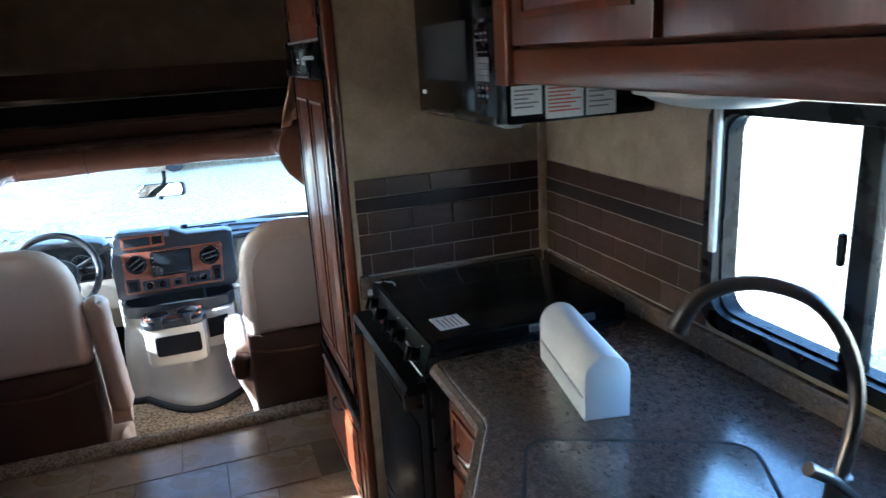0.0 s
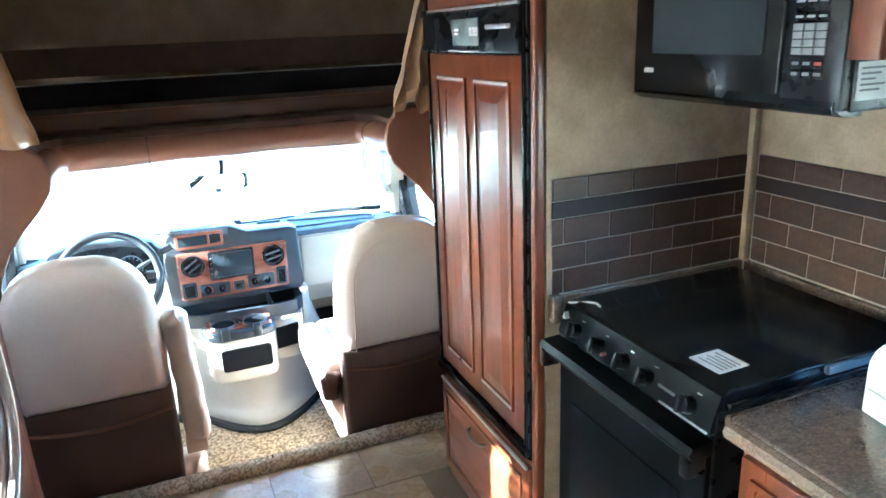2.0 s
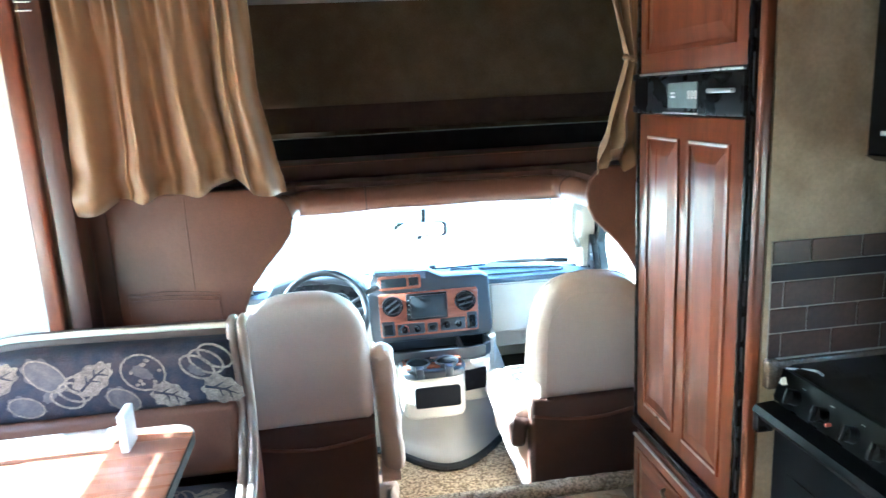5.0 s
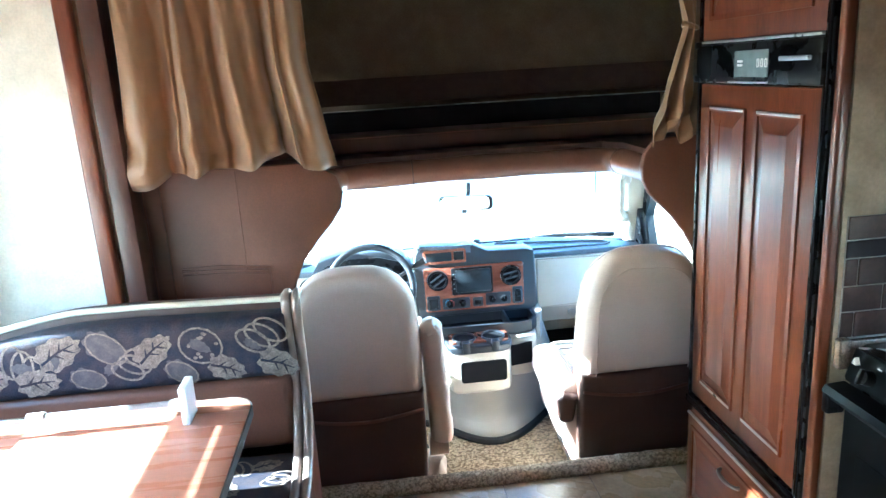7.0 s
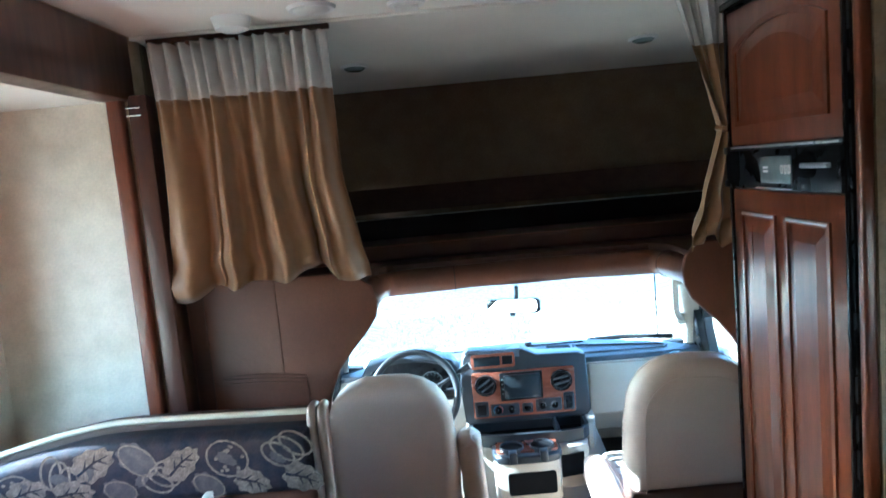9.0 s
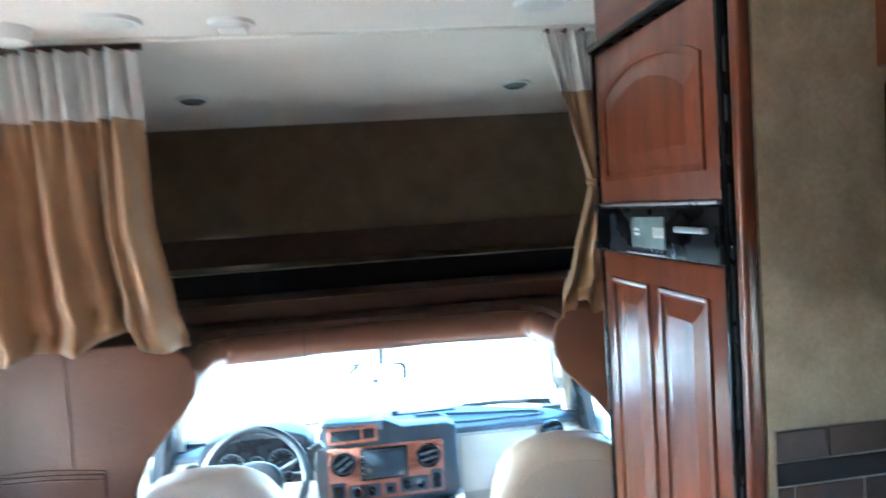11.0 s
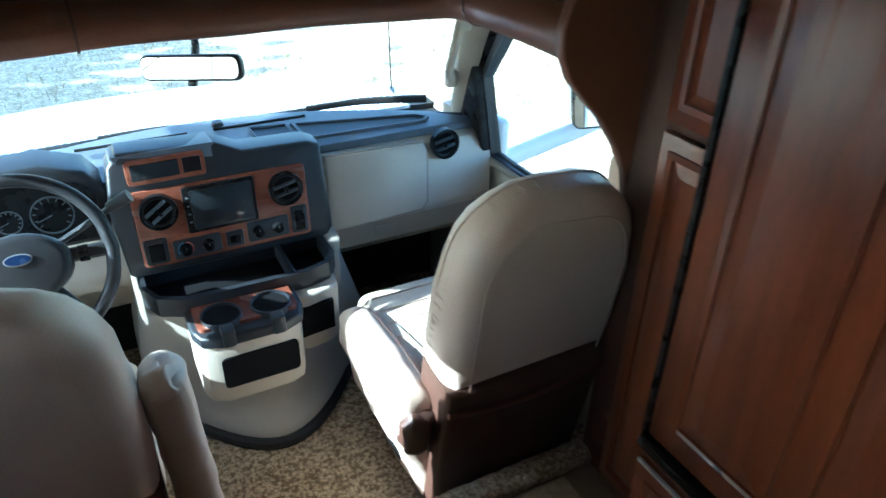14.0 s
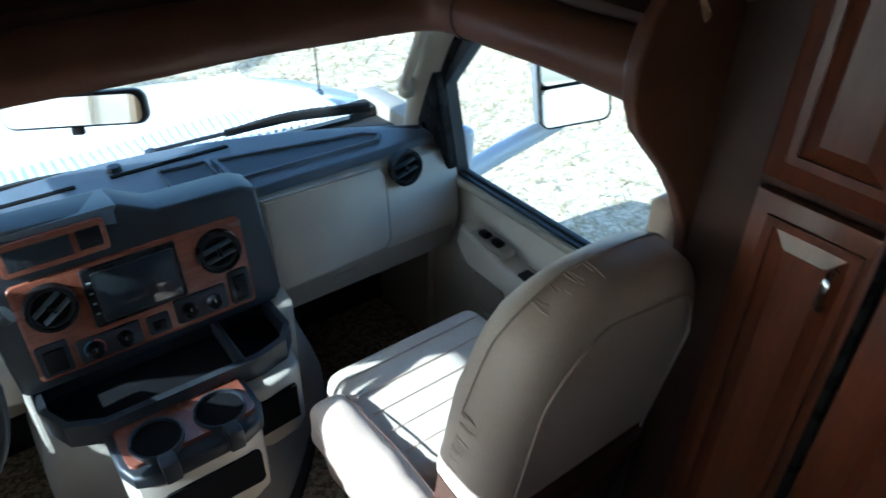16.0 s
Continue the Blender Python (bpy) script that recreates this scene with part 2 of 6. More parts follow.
def box(x0, x1, y0, y1, z0, z1, r=0.0, seg=2, bm=None, m=None):
    """A box between two corners with rounded edges."""
    b = bm or bmesh.new()
    t = Matrix.Translation(((x0 + x1) / 2, (y0 + y1) / 2, (z0 + z1) / 2)) @ Matrix.Diagonal((abs(x1 - x0), abs(y1 - y0), abs(z1 - z0), 1))
    got = bmesh.ops.create_cube(b, size=1.0, matrix=(m or Matrix()) @ t)
    if r > 0:
        edges = list({e for v in got["verts"] for e in v.link_edges})
        bmesh.ops.bevel(b, geom=edges, offset=r, segments=seg, profile=0.5, affect="EDGES")
    return b


def rod(p, q, r, r2=None, seg=16, bm=None):
    b = bm or bmesh.new()
    p, q = Vector(p), Vector(q)
    m = Matrix.Translation((p + q) / 2) @ (q - p).to_track_quat("Z", "Y").to_matrix().to_4x4()
    bmesh.ops.create_cone(b, cap_ends=True, segments=seg, radius1=r, radius2=r if r2 is None else r2, depth=(q - p).length, matrix=m)
    return b


def curve_points(pts, n=8):
    """A smooth run of points through the given ones."""
    pts = [Vector(p) for p in pts]
    out = []
    for i in range(len(pts) - 1):
        p0, p1, p2, p3 = pts[max(i - 1, 0)], pts[i], pts[i + 1], pts[min(i + 2, len(pts) - 1)]
        for k in range(n):
            t = k / n
            out.append(0.5 * (2 * p1 + (p2 - p0) * t + (2 * p0 - 5 * p1 + 4 * p2 - p3) * t * t + (3 * p1 - p0 - 3 * p2 + p3) * t ** 3))
    return out + [pts[-1]]


def tube(pts, r, seg=12, n=8, bm=None, flat=1.0, closed=False, up=(0, 0, 1)):
    """A round bar along a smooth run; r is a number or a function of 0..1."""
    b = bm or bmesh.new()
    run = curve_points(pts, n) if n > 1 else [Vector(p) for p in pts]
    if closed:
        run = run[:-1]
    rings = []
    for i, p in enumerate(run):
        a, c = (run[i - 1], run[(i + 1) % len(run)]) if closed else (run[max(i - 1, 0)], run[min(i + 1, len(run) - 1)])
        d = (c - a).normalized()
        side = d.cross(Vector(up))
        if side.length < 1e-3:
            side = d.cross(Vector((1, 0, 0)))
        side.normalize()
        nrm = side.cross(d)
        rr = r(i / max(1, len(run) - 1)) if callable(r) else r
        rings.append([b.verts.new(p + rr * (math.cos(2 * math.pi * k / seg) * side + flat * math.sin(2 * math.pi * k / seg) * nrm)) for k in range(seg)])
    pairs = list(zip(rings, rings[1:])) + ([(rings[-1], rings[0])] if closed else [])
    for u, v in pairs:
        for k in range(seg):
            b.faces.new((u[k], u[(k + 1) % seg], v[(k + 1) % seg], v[k]))
    if not closed:
        b.faces.new(rings[0])
        b.faces.new(rings[-1])
    return b


def prism(outline, a, z0, z1, r=0.0, seg=2, bm=None):
    """An outline drawn across the axis a, pulled along it from z0 to z1, with rounded rims. Outline pairs are (y, z) for x, (x, z) for y, (x, y) for z."""
    b = bm or bmesh.new()

    def place(u, v, w):
        return {"x": (w, u, v), "y": (u, w, v), "z": (u, v, w)}[a]

    lo = [b.verts.new(place(u, v, z0)) for u, v in outline]
    hi = [b.verts.new(place(u, v, z1)) for u, v in outline]
    f1, f2 = b.faces.new(lo), b.faces.new(hi)
    n = len(lo)
    for k in range(n):
        b.faces.new((lo[k], lo[(k + 1) % n], hi[(k + 1) % n], hi[k]))
    if r > 0:
        bmesh.ops.recalc_face_normals(b, faces=b.faces)
        bmesh.ops.bevel(b, geom=list(f1.edges) + list(f2.edges), offset=r, segments=seg, profile=0.5, affect="EDGES")
    return b


def round_rect(u0, u1, v0, v1, r, n=5):
    out = []
    for cu, cv, s in ((u1 - r, v1 - r, 0), (u0 + r, v1 - r, 1), (u0 + r, v0 + r, 2), (u1 - r, v0 + r, 3)):
        for k in range(n + 1):
            t = (s + k / n) * math.pi / 2
            out.append((cu + r * math.cos(t), cv + r * math.sin(t)))
    return out


def ring_prism(outer, inner, a, z0, z1, bm=None):
    """A frame between two outlines of the same count."""
    b = bm or bmesh.new()

    def place(u, v, w):
        return {"x": (w, u, v), "y": (u, w, v), "z": (u, v, w)}[a]

    n = len(outer)
    g = [[b.verts.new(place(u, v, w)) for u, v in o] for w in (z0, z1) for o in (outer, inner)]
    for k in range(n):
        j = (k + 1) % n
        b.faces.new((g[0][k], g[0][j], g[1][j], g[1][k]))
        b.faces.new((g[2][k], g[2][j], g[3][j], g[3][k]))
        b.faces.new((g[0][k], g[0][j], g[2][j], g[2][k]))
        b.faces.new((g[1][k], g[1][j], g[3][j], g[3][k]))
    return b


def sheet(rows):
    """A skin over a grid of points."""
    b = bmesh.new()
    g = [[b.verts.new(p) for p in row] for row in rows]
    for r0, r1 in zip(g, g[1:]):
        for k in range(len(r0) - 1):
            b.faces.new((r0[k], r0[k + 1], r1[k + 1], r1[k]))
    return b


def thicken(ob, t):
    md = ob.modifiers.new("thickness", "SOLIDIFY")
    md.thickness, md.offset = t, 0
    return ob


def wall(name, label, a, at, thick, u0, u1, v0, v1, mat, holes=()):
    """A wall across the axis a from at to at + thick, with rectangular holes (u0, u1, v0, v1) through it."""
    us = sorted({u0, u1, *[h[0] for h in holes], *[h[1] for h in holes]})
    vs = sorted({v0, v1, *[h[2] for h in holes], *[h[3] for h in holes]})
    b = bmesh.new()
    full = {(i, j) for i in range(len(us) - 1) for j in range(len(vs) - 1)
            if not any(h[0] <= (us[i] + us[i + 1]) / 2 <= h[1] and h[2] <= (vs[j] + vs[j + 1]) / 2 <= h[3] for h in holes)}
    made = {}

    def vert(i, j, k):
        if (i, j, k) not in made:
            w = at + thick * k
            made[i, j, k] = b.verts.new({"x": (w, us[i], vs[j]), "y": (us[i], w, vs[j])}[a])
        return made[i, j, k]

    for i, j in full:
        for k in (0, 1):
            b.faces.new((vert(i, j, k), vert(i + 1, j, k), vert(i + 1, j + 1, k), vert(i, j + 1, k)))
        for (di, dj), (p, q) in {(-1, 0): ((0, 0), (0, 1)), (1, 0): ((1, 0), (1, 1)), (0, -1): ((0, 0), (1, 0)), (0, 1): ((0, 1), (1, 1))}.items():
            if (i + di, j + dj) not in full:
                b.faces.new((vert(i + p[0], j + p[1], 0), vert(i + q[0], j + q[1], 0), vert(i + q[0], j + q[1], 1), vert(i + p[0], j + p[1], 1)))
    return tagged(part(name, b, mat), label, "wall", kind="structure")


def raised_door(name, parent, x, y0, y1, z0, z1, panels, mat=None, arch=False, thick=0.02, rim=0.045, label=""):
    """A cabinet door facing -x, with raised panels set in a frame. panels: how many stand side by side."""
    mat = mat or WOOD
    d = part(name, box(x, x + thick, y0, y1, z0, z1, 0.005), mat, parent, label)
    w = (y1 - y0 - rim * (panels + 1)) / panels
    for k in range(panels):
        a = y0 + rim + k * (w + rim)
        c = a + w
        p0, p1 = z0 + rim * 1.1, z1 - rim * 1.1
        if arch:
            def shape(g):
                top = [(c - g - (c - a - 2 * g) * i / 12, p1 - 0.05 - g + 0.05 * math.sin(math.pi * i / 12) ** 0.8) for i in range(13)]
                return [(a + g, p0 + g), (c - g, p0 + g)] + top
        else:
            def shape(g):
                return [(a + g, p0 + g), (c - g, p0 + g), (c - g, p1 - g), (a + g, p1 - g)]
        part("moulding", ring_prism(shape(-0.006), shape(0.008), "x", x - 0.006, x + 0.004), mat, d)
        b = bmesh.new()
        outer, inner = shape(0.008), shape(0.048 if w > 0.18 else 0.034)
        lo = [b.verts.new((x - 0.0005, u, v)) for u, v in outer]
        hi = [b.verts.new((x - 0.009, u, v)) for u, v in inner]
        for i in range(len(lo)):
            j = (i + 1) % len(lo)
            b.faces.new((lo[i], lo[j], hi[j], hi[i]))
        b.faces.new(hi)
        rp = part("raised_panel", b, mat, d)
        for f in rp.data.polygons:
            f.use_smooth = False
    return d


def bow_handle(parent, x, y, z, length=0.09, along="y", mat=None):
    h = length / 2
    pts = [(x, y - h, z), (x - 0.02, y - h * 0.8, z), (x - 0.028, y, z), (x - 0.02, y + h * 0.8, z), (x, y + h, z)]
    if along == "z":
        pts = [(px, y, z + (py - y)) for px, py, pz in pts]
    return part("handle", tube(pts, 0.006, 8, 5, up=(1, 0, 0)), mat or NICKEL, parent, "brushed nickel handle")


# ---- structure of the coach ----
CEIL = 2.14
b = box(-2.02, 1.05, -2.6, 2.965, -0.06, -0.003)
floor = tagged(part("floor", b, FLOORJOINT), "stone-look vinyl tile floor in tan and brown", "floor", kind="structure")
b = box(-1.12, 0.78, 3.02, 4.3, -0.25, -0.19)
tagged(part("floor_cab", b, CARPET), "short tan carpet on the cab floor", "floor", kind="structure")
tagged(part("floor_riser", box(-1.4, 1.05, 2.968, 3.018, -0.25, -0.004), DARKVINYL), "dark riser under the carpeted floor edge", "floor", kind="structure")

wall("wall_right", "beige vinyl side wall with a window opening", "x", 1.05, 0.05, -2.6, 3.05, -0.02, CEIL + 0.02, VINYLWALL, [(0.24, 1.24, 0.94, 1.415)])
wall_back = wall("wall_back", "beige vinyl partition above the cooker", "y", 2.012, 0.02, 0.419, 1.05, -0.02, CEIL, VINYLWALL)
wall("wall_rear", "plain beige end wall", "y", -2.65, 0.05, -2.05, 1.1, -0.02, CEIL + 0.02, VINYLWALL)
wall("wall_left", "beige side wall with a wide slide-out opening", "x", -1.50, 0.05, -2.6, 3.06, -0.02, CEIL + 0.02, VINYLWALL, [(0.2, 2.90, 0.0, 1.93)])
wall("wall_slide", "pale slide-out wall with a window opening", "x", -2.05, 0.05, 0.15, 2.96, -0.02, 1.98, SLIDEWALL, [(1.20, 2.60, 0.86, 1.68)])
wall("wall_slide_front", "pale vinyl end wall of the slide-out", "y", 2.91, 0.04, -2.0, -1.50, -0.02, 1.93, SLIDEWALL)
wall("wall_slide_rear", "pale vinyl end wall of the slide-out", "y", 0.15, 0.04, -2.0, -1.50, -0.02, 1.93, SLIDEWALL)
tagged(part("ceiling_slide", box(-2.05, -1.502, 0.15, 2.95, 1.932, 1.98), CEILING), "white ceiling of the slide-out", "ceiling", kind="structure")
b = box(-1.50, 1.1, -2.65, 2.98, CEIL, CEIL + 0.05)
box(-1.45, 1.1, 2.955, 2.98, CEIL - 0.012, CEIL, 0.004, bm=b)
tagged(part("ceiling", b, CEILING), "off-white vinyl ceiling with a joint strip", "ceiling", kind="structure")
b = prism([(2.982, CEIL - 0.002), (4.3, CEIL - 0.09), (4.3, CEIL), (2.982, CEIL + 0.05)], "x", -1.50, 1.1)
tagged(part("ceiling_bunk", b, CEILING), "off-white ceiling over the bunk", "ceiling", kind="structure")
b = prism([(4.22, 1.20), (4.25, 1.20), (4.33, CEIL), (4.295, CEIL)], "x", -1.50, 1.1)
tagged(part("wall_bunk_front", b, BUNKWALL), "dark brown fabric front wall of the bunk", "wall", kind="structure")
b = prism([(4.16, 1.42), (4.215, 1.42), (4.235, 1.545), (4.195, 1.545)], "x", -1.4, 1.05, 0.01)
part("padded_band", b, BUNKDARK, bpy.data.objects["wall_bunk_front"], "darker padded band")
tagged(part("wall_bunk_left", prism([(-1.17, 1.18), (-1.21, 1.18), (-1.50, 1.56), (-1.50, CEIL + 0.02), (-1.45, CEIL + 0.02), (-1.45, 1.57)], "y", 3.032, 4.35), BUNKWALL), "brown side wall of the bunk", "wall", kind="structure")
tagged(part("wall_bunk_right", prism([(0.81, 1.18), (0.85, 1.18), (1.10, 1.52), (1.10, CEIL + 0.02), (1.05, CEIL + 0.02), (1.05, 1.53)], "y", 3.052, 4.35), BUNKWALL), "brown side wall of the bunk", "wall", kind="structure")
deck = [(-1.17, 3.05), (-0.80, 3.05), (-0.80, 3.50), (-0.74, 3.58), (0.39, 3.58), (0.45, 3.50), (0.45, 3.05), (0.81, 3.05), (0.81, 4.21), (-1.17, 4.21)]
bunk = thing("bunk", "dark brown vinyl sleeping bunk over the cab", "bunk", at=(0, 0, 0))
part("deck", prism(deck, "z", 1.18, 1.225, 0.008), DARKVINYL, bunk)
# the dark gap under the piping, put in as a black front
part("ledge", box(-1.20, 0.84, 4.02, 4.155, 1.227, 1.396, 0.01), GAPSHADE, bunk, "ledge front painted black as the gap's shadow")
part("ledge_piping", tube([(-1.30, 4.02, 1.399), (0, 4.018, 1.402), (0.93, 4.02, 1.399)], 0.0030, 6), CREAMPIPE, bunk, "thin pale piping")
part("mattress_edge", box(-1.17, 0.81, 3.70, 4.00, 1.227, 1.302, 0.018, 3), DARKVINYL, bunk)
part("deck_piping", tube([(-1.18, 3.704, 1.297), (0, 3.702, 1.299), (0.82, 3.704, 1.297)], 0.003, 6), BROWNVINYL, bunk)
run = [(-0.79, 3.03, 1.155), (-0.79, 3.25, 1.15), (-0.785, 3.45, 1.148), (-0.71, 3.555, 1.148), (-0.45, 3.575, 1.15), (-0.17, 3.58, 1.152), (0.1, 3.575, 1.15), (0.36, 3.555, 1.148), (0.435, 3.45, 1.148), (0.44, 3.25, 1.15), (0.44, 3.03, 1.155)]
roll = part("padded_roll", tube(run, lambda t: 0.053 + 0.002 * math.sin(40 * t), 18, 10), BROWNVINYL, bunk, "brown padded vinyl roll")
for i in (4, 2, 8):
    q, p = Vector(run[i]), Vector(run[i + 1])
    d = (p - q).normalized()
    part("roll_seam", rod(q - d * 0.003, q + d * 0.003, 0.0565, seg=20), DARKVINYL, roll)

# partition wings with their curved edge
WING_R = [(1.05, 1.29), (0.43, 1.29), (0.385, 1.275), (0.355, 1.24), (0.342, 1.19), (0.348, 1.14), (0.372, 1.09), (0.41, 1.05), (0.46, 1.0), (0.51, 0.935), (0.55, 0.865), (0.57, 0.79), (0.60, 0.71), (0.68, 0.62), (0.70, 0.5), (0.70, -0.2), (1.05, -0.2)]
WING_L = [(-1.45, 1.295), (-0.86, 1.29), (-0.79, 1.272), (-0.742, 1.235), (-0.724, 1.18), (-0.735, 1.125), (-0.77, 1.075), (-0.83, 1.01), (-0.88, 0.945), (-0.915, 0.87), (-0.935, 0.79), (-0.965, 0.71), (-1.04, 0.62), (-1.06, 0.5), (-1.06, -0.2), (-1.45, -0.2)]
for nm, o in (("wall_wing_right", WING_R), ("wall_wing_left", WING_L)):
    w = tagged(part(nm, prism(o, "y", 3.002, 3.03, 0.008, 3), BROWNVINYL), "brown vinyl padded partition with a curved edge", "partition", kind="structure")
pocket = part("map_pocket", prism([(-1.30, 0.76), (-1.0, 0.74), (-1.0, 0.93), (-1.30, 0.95)], "y", 2.997, 3.003, 0.002), BROWNVINYL, bpy.data.objects["wall_wing_left"])
for k in range(3):
    part("pocket_pleat", tube([(-1.30, 2.996, 0.955 - k * 0.013), (-1.15, 2.994, 0.955 - k * 0.014), (-1.0, 2.996, 0.938 - k * 0.013)], 0.003, 6), BROWNVINYL, pocket)
part("wing_seam", rod((-1.08, 3.002, 0.3), (-1.08, 3.002, 1.28), 0.0026, seg=6), BROWNVINYL, bpy.data.objects["wall_wing_left"])
tagged(part("wall_cab_right_filler", box(0.56, 1.05, 2.902, 3.0, -0.02, CEIL), DARKVINYL), "dark brown filler wall beside the pantry", "wall", kind="structure")

for nm, o in (("wall_bunk_corner_left", [(-1.175, 1.2), (-1.452, 1.58), (-1.5, 1.58), (-1.5, 1.2)]), ("wall_bunk_corner_right", [(0.815, 1.2), (1.052, 1.54), (1.1, 1.54), (1.1, 1.2)])):
    tagged(part(nm, prism(o, "y", 3.0305, 3.05), DARKVINYL), "dark corner panel beside the bunk", "wall", kind="structure")

# carpeted floor edge
b = bmesh.new()
tube([(-1.36, 2.995, 0.006), (-0.8, 2.996, 0.010), (-0.2, 2.995, 0.007), (0.3, 2.996, 0.011), (0.72, 2.995, 0.008)], 0.038, 14, 24, bm=b, flat=0.85)
for v in b.verts:
    v.co += Vector((0, 1, 1)) * noise.noise(v.co * 60) * 0.004
edge = tagged(part("floor_edge", b, EDGECARPET), "mottled grey-tan carpet roll along the floor edge", "carpet edge", kind="structure")
rng = random.Random(4)
b = bmesh.new()
for k in range(4200):
    x, a = rng.uniform(-1.3, 0.68), rng.uniform(0.2, 2.9)
    p = Vector((x, 2.995 - 0.034 * math.cos(a), 0.009 + 0.029 * math.sin(a)))
    q = p + Vector((rng.gauss(0, 0.004), -0.007 * math.cos(a) + rng.gauss(0, 0.003), 0.007 * math.sin(a)))
    s = Vector((rng.gauss(0, 1), rng.gauss(0, 1), 0)).normalized() * 0.0022
    b.faces.new([b.verts.new(p - s), b.verts.new(p + s), b.verts.new(q)])
tagged(part("carpet_pile", b, EDGECARPET, edge), kind="stuff")

# slide-out surround
trim = tagged(part("trim_slide", prism(round_rect(-1.514, -1.462, 2.858, 2.899, 0.012), "z", 0.0, 1.94), WOOD), "cherry wood trim round the slide-out opening", "trim", kind="structure")
tagged(part("trim_slide_top", box(-1.53, -1.44, 0.15, 2.93, 1.925, 2.135, 0.008), DARKWOOD), "dark wood fascia over the slide-out", "trim", kind="structure")
tagged(part("trim_slide_side", box(-1.448, -1.385, 2.872, 2.985, 0.0, 1.94, 0.006), DARKWOOD), "dark wood post beside the slide-out", "trim", kind="structure")
tagged(part("trim_seal", box(-1.384, -1.33, 2.987, 3.0, 0.0, 2.1, 0.004), DARKVINYL), "dark wall strip", "trim", kind="structure")
b = bmesh.new()
for k in range(2):
    rod((-1.452, 2.868, 1.90 - k * 0.025), (-1.405, 2.868, 1.90 - k * 0.025), 0.004, bm=b)
hook = thing("wall_hook", "small chrome latch on the dark post", "latch", at=(-1.43, 2.868, 1.9))
hk = part("bars", b, CHROME, hook)
hk.matrix_parent_inverse = hook.matrix_basis.inverted()

# windows
def window_in_x_wall(name, label, x, y0, y1, z0, z1, divider, inward, lap=0.035):
    w = thing(name, label, "window", kind="structure")
    o, i = round_rect(y0 - lap, y1 + lap, z0 - lap, z1 + lap, 0.06), round_rect(y0 + 0.018, y1 - 0.018, z0 + 0.018, z1 - 0.018, 0.05)
    part("window_frame", ring_prism(o, i, "x", x + 0.012 * inward, x - 0.055 * inward), BLACKPLASTIC, w, "black metal window frame")
    part("inner_rail", ring_prism(round_rect(y0 + 0.016, y1 - 0.016, z0 + 0.016, z1 - 0.016, 0.05), round_rect(y0 + 0.023, y1 - 0.023, z0 + 0.023, z1 - 0.023, 0.047), "x", x - 0.01 * inward, x - 0.03 * inward), BLACKPLASTIC, w)
    part("mullion", box(x - 0.004 * inward, x - 0.035 * inward, divider - 0.025, divider + 0.02, z0 + 0.02, z1 - 0.02, 0.004), BLACKPLASTIC, w)
    for a, c in ((y0 + 0.02, divider), (divider, y1 - 0.02)):
        pn = part("pane", box(x - 0.022 * inward, x - 0.026 * inward, a, c, z0 + 0.02, z1 - 0.02), PANE, w)
        pn.visible_shadow = False
    part("latch", box(x + 0.008 * inward, x - 0.006 * inward, divider + 0.022, divider + 0.036, (z0 + z1) / 2 - 0.03, (z0 + z1) / 2 + 0.03, 0.004), BLACKPLASTIC, w)
    return w


window_in_x_wall("window_1", "black-framed sliding kitchen window in bright daylight", 1.05, 0.24, 1.24, 0.94, 1.415, 0.885, -1, 0.016)
window_in_x_wall("window_2", "black-framed slide-out window beside the dinette", -2.0, 1.20, 2.60, 0.86, 1.68, 1.72, 1)
val = thing("window_valance", "dark wood window valance with fabric side panels", "valance")
part("top_board", box(-1.995, -1.90, 0.35, 2.73, 1.70, 1.82, 0.01), DARKWOOD, val)
part("side_panel", box(-1.995, -1.93, 2.637, 2.73, 0.97, 1.70, 0.01), DARKWOOD, val)
b = bmesh.new()
n = 22
for k in range(n):
    z = 1.68 - k * (0.49 / n)
    box(-1.982 + 0.008 * (k % 2), -1.976 + 0.008 * (k % 2), 1.30, 2.46, z - 0.49 / n, z, 0.002, bm=b)
blind = thing("pleated_blind", "cream pleated blind drawn half down over the window", "blind")
tagged(part("pleats", b, BLIND, blind), kind="stuff")
part("bottom_rail", box(-1.99, -1.965, 1.30, 2.46, 1.17, 1.19, 0.004), WHITE, blind)
rods = thing("blind_rod", "white plastic blind rod hanging beside the kitchen window", "rod", at=(1.03, 1.215, 1.2))
part("rod", box(-0.006, 0.006, -0.008, 0.008, -0.10, 0.21, 0.003), WHITE, rods)

# ---- fridge wall ----
FX = 0.39
enc = thing("fridge_cabinet", "cherry wood cabinet housing round the fridge", "cabinet", at=(0, 0, 0))
part("side_panel", box(0.425, 1.045, 2.035, 2.06, 0.0, CEIL, 0.002), WOOD, enc)
part("far_panel", box(0.42, 1.045, 2.668, 2.682, 0.0, CEIL, 0.002), WOOD, enc)
part("post", prism(round_rect(0.386, 0.418, 2.011, 2.035, 0.010), "z", 0.0, CEIL - 0.002), WOOD, enc, "rounded glossy cherry corner post")
part("top_rail", box(0.40, 0.43, 2.037, 2.666, 2.015, CEIL - 0.002, 0.003), WOOD_H, enc)
part("bottom_rail", box(0.40, 0.43, 2.037, 2.666, 0.0, 0.433, 0.003), WOOD_H, enc)
dr = raised_door("drawer_front", enc, 0.383, 2.045, 2.66, 0.05, 0.402, 1, WOOD_H, rim=0.04)
bow_handle(dr, 0.383, 2.36, 0.328, 0.11)
# highlight along the wooden drawer edge, put in as silver colour
part("edge_highlight", box(0.378, 0.386, 2.05, 2.655, 0.397, 0.406, 0.002), SILVERLINE, dr, "highlight on the drawer's upper edge, as a silver strip")

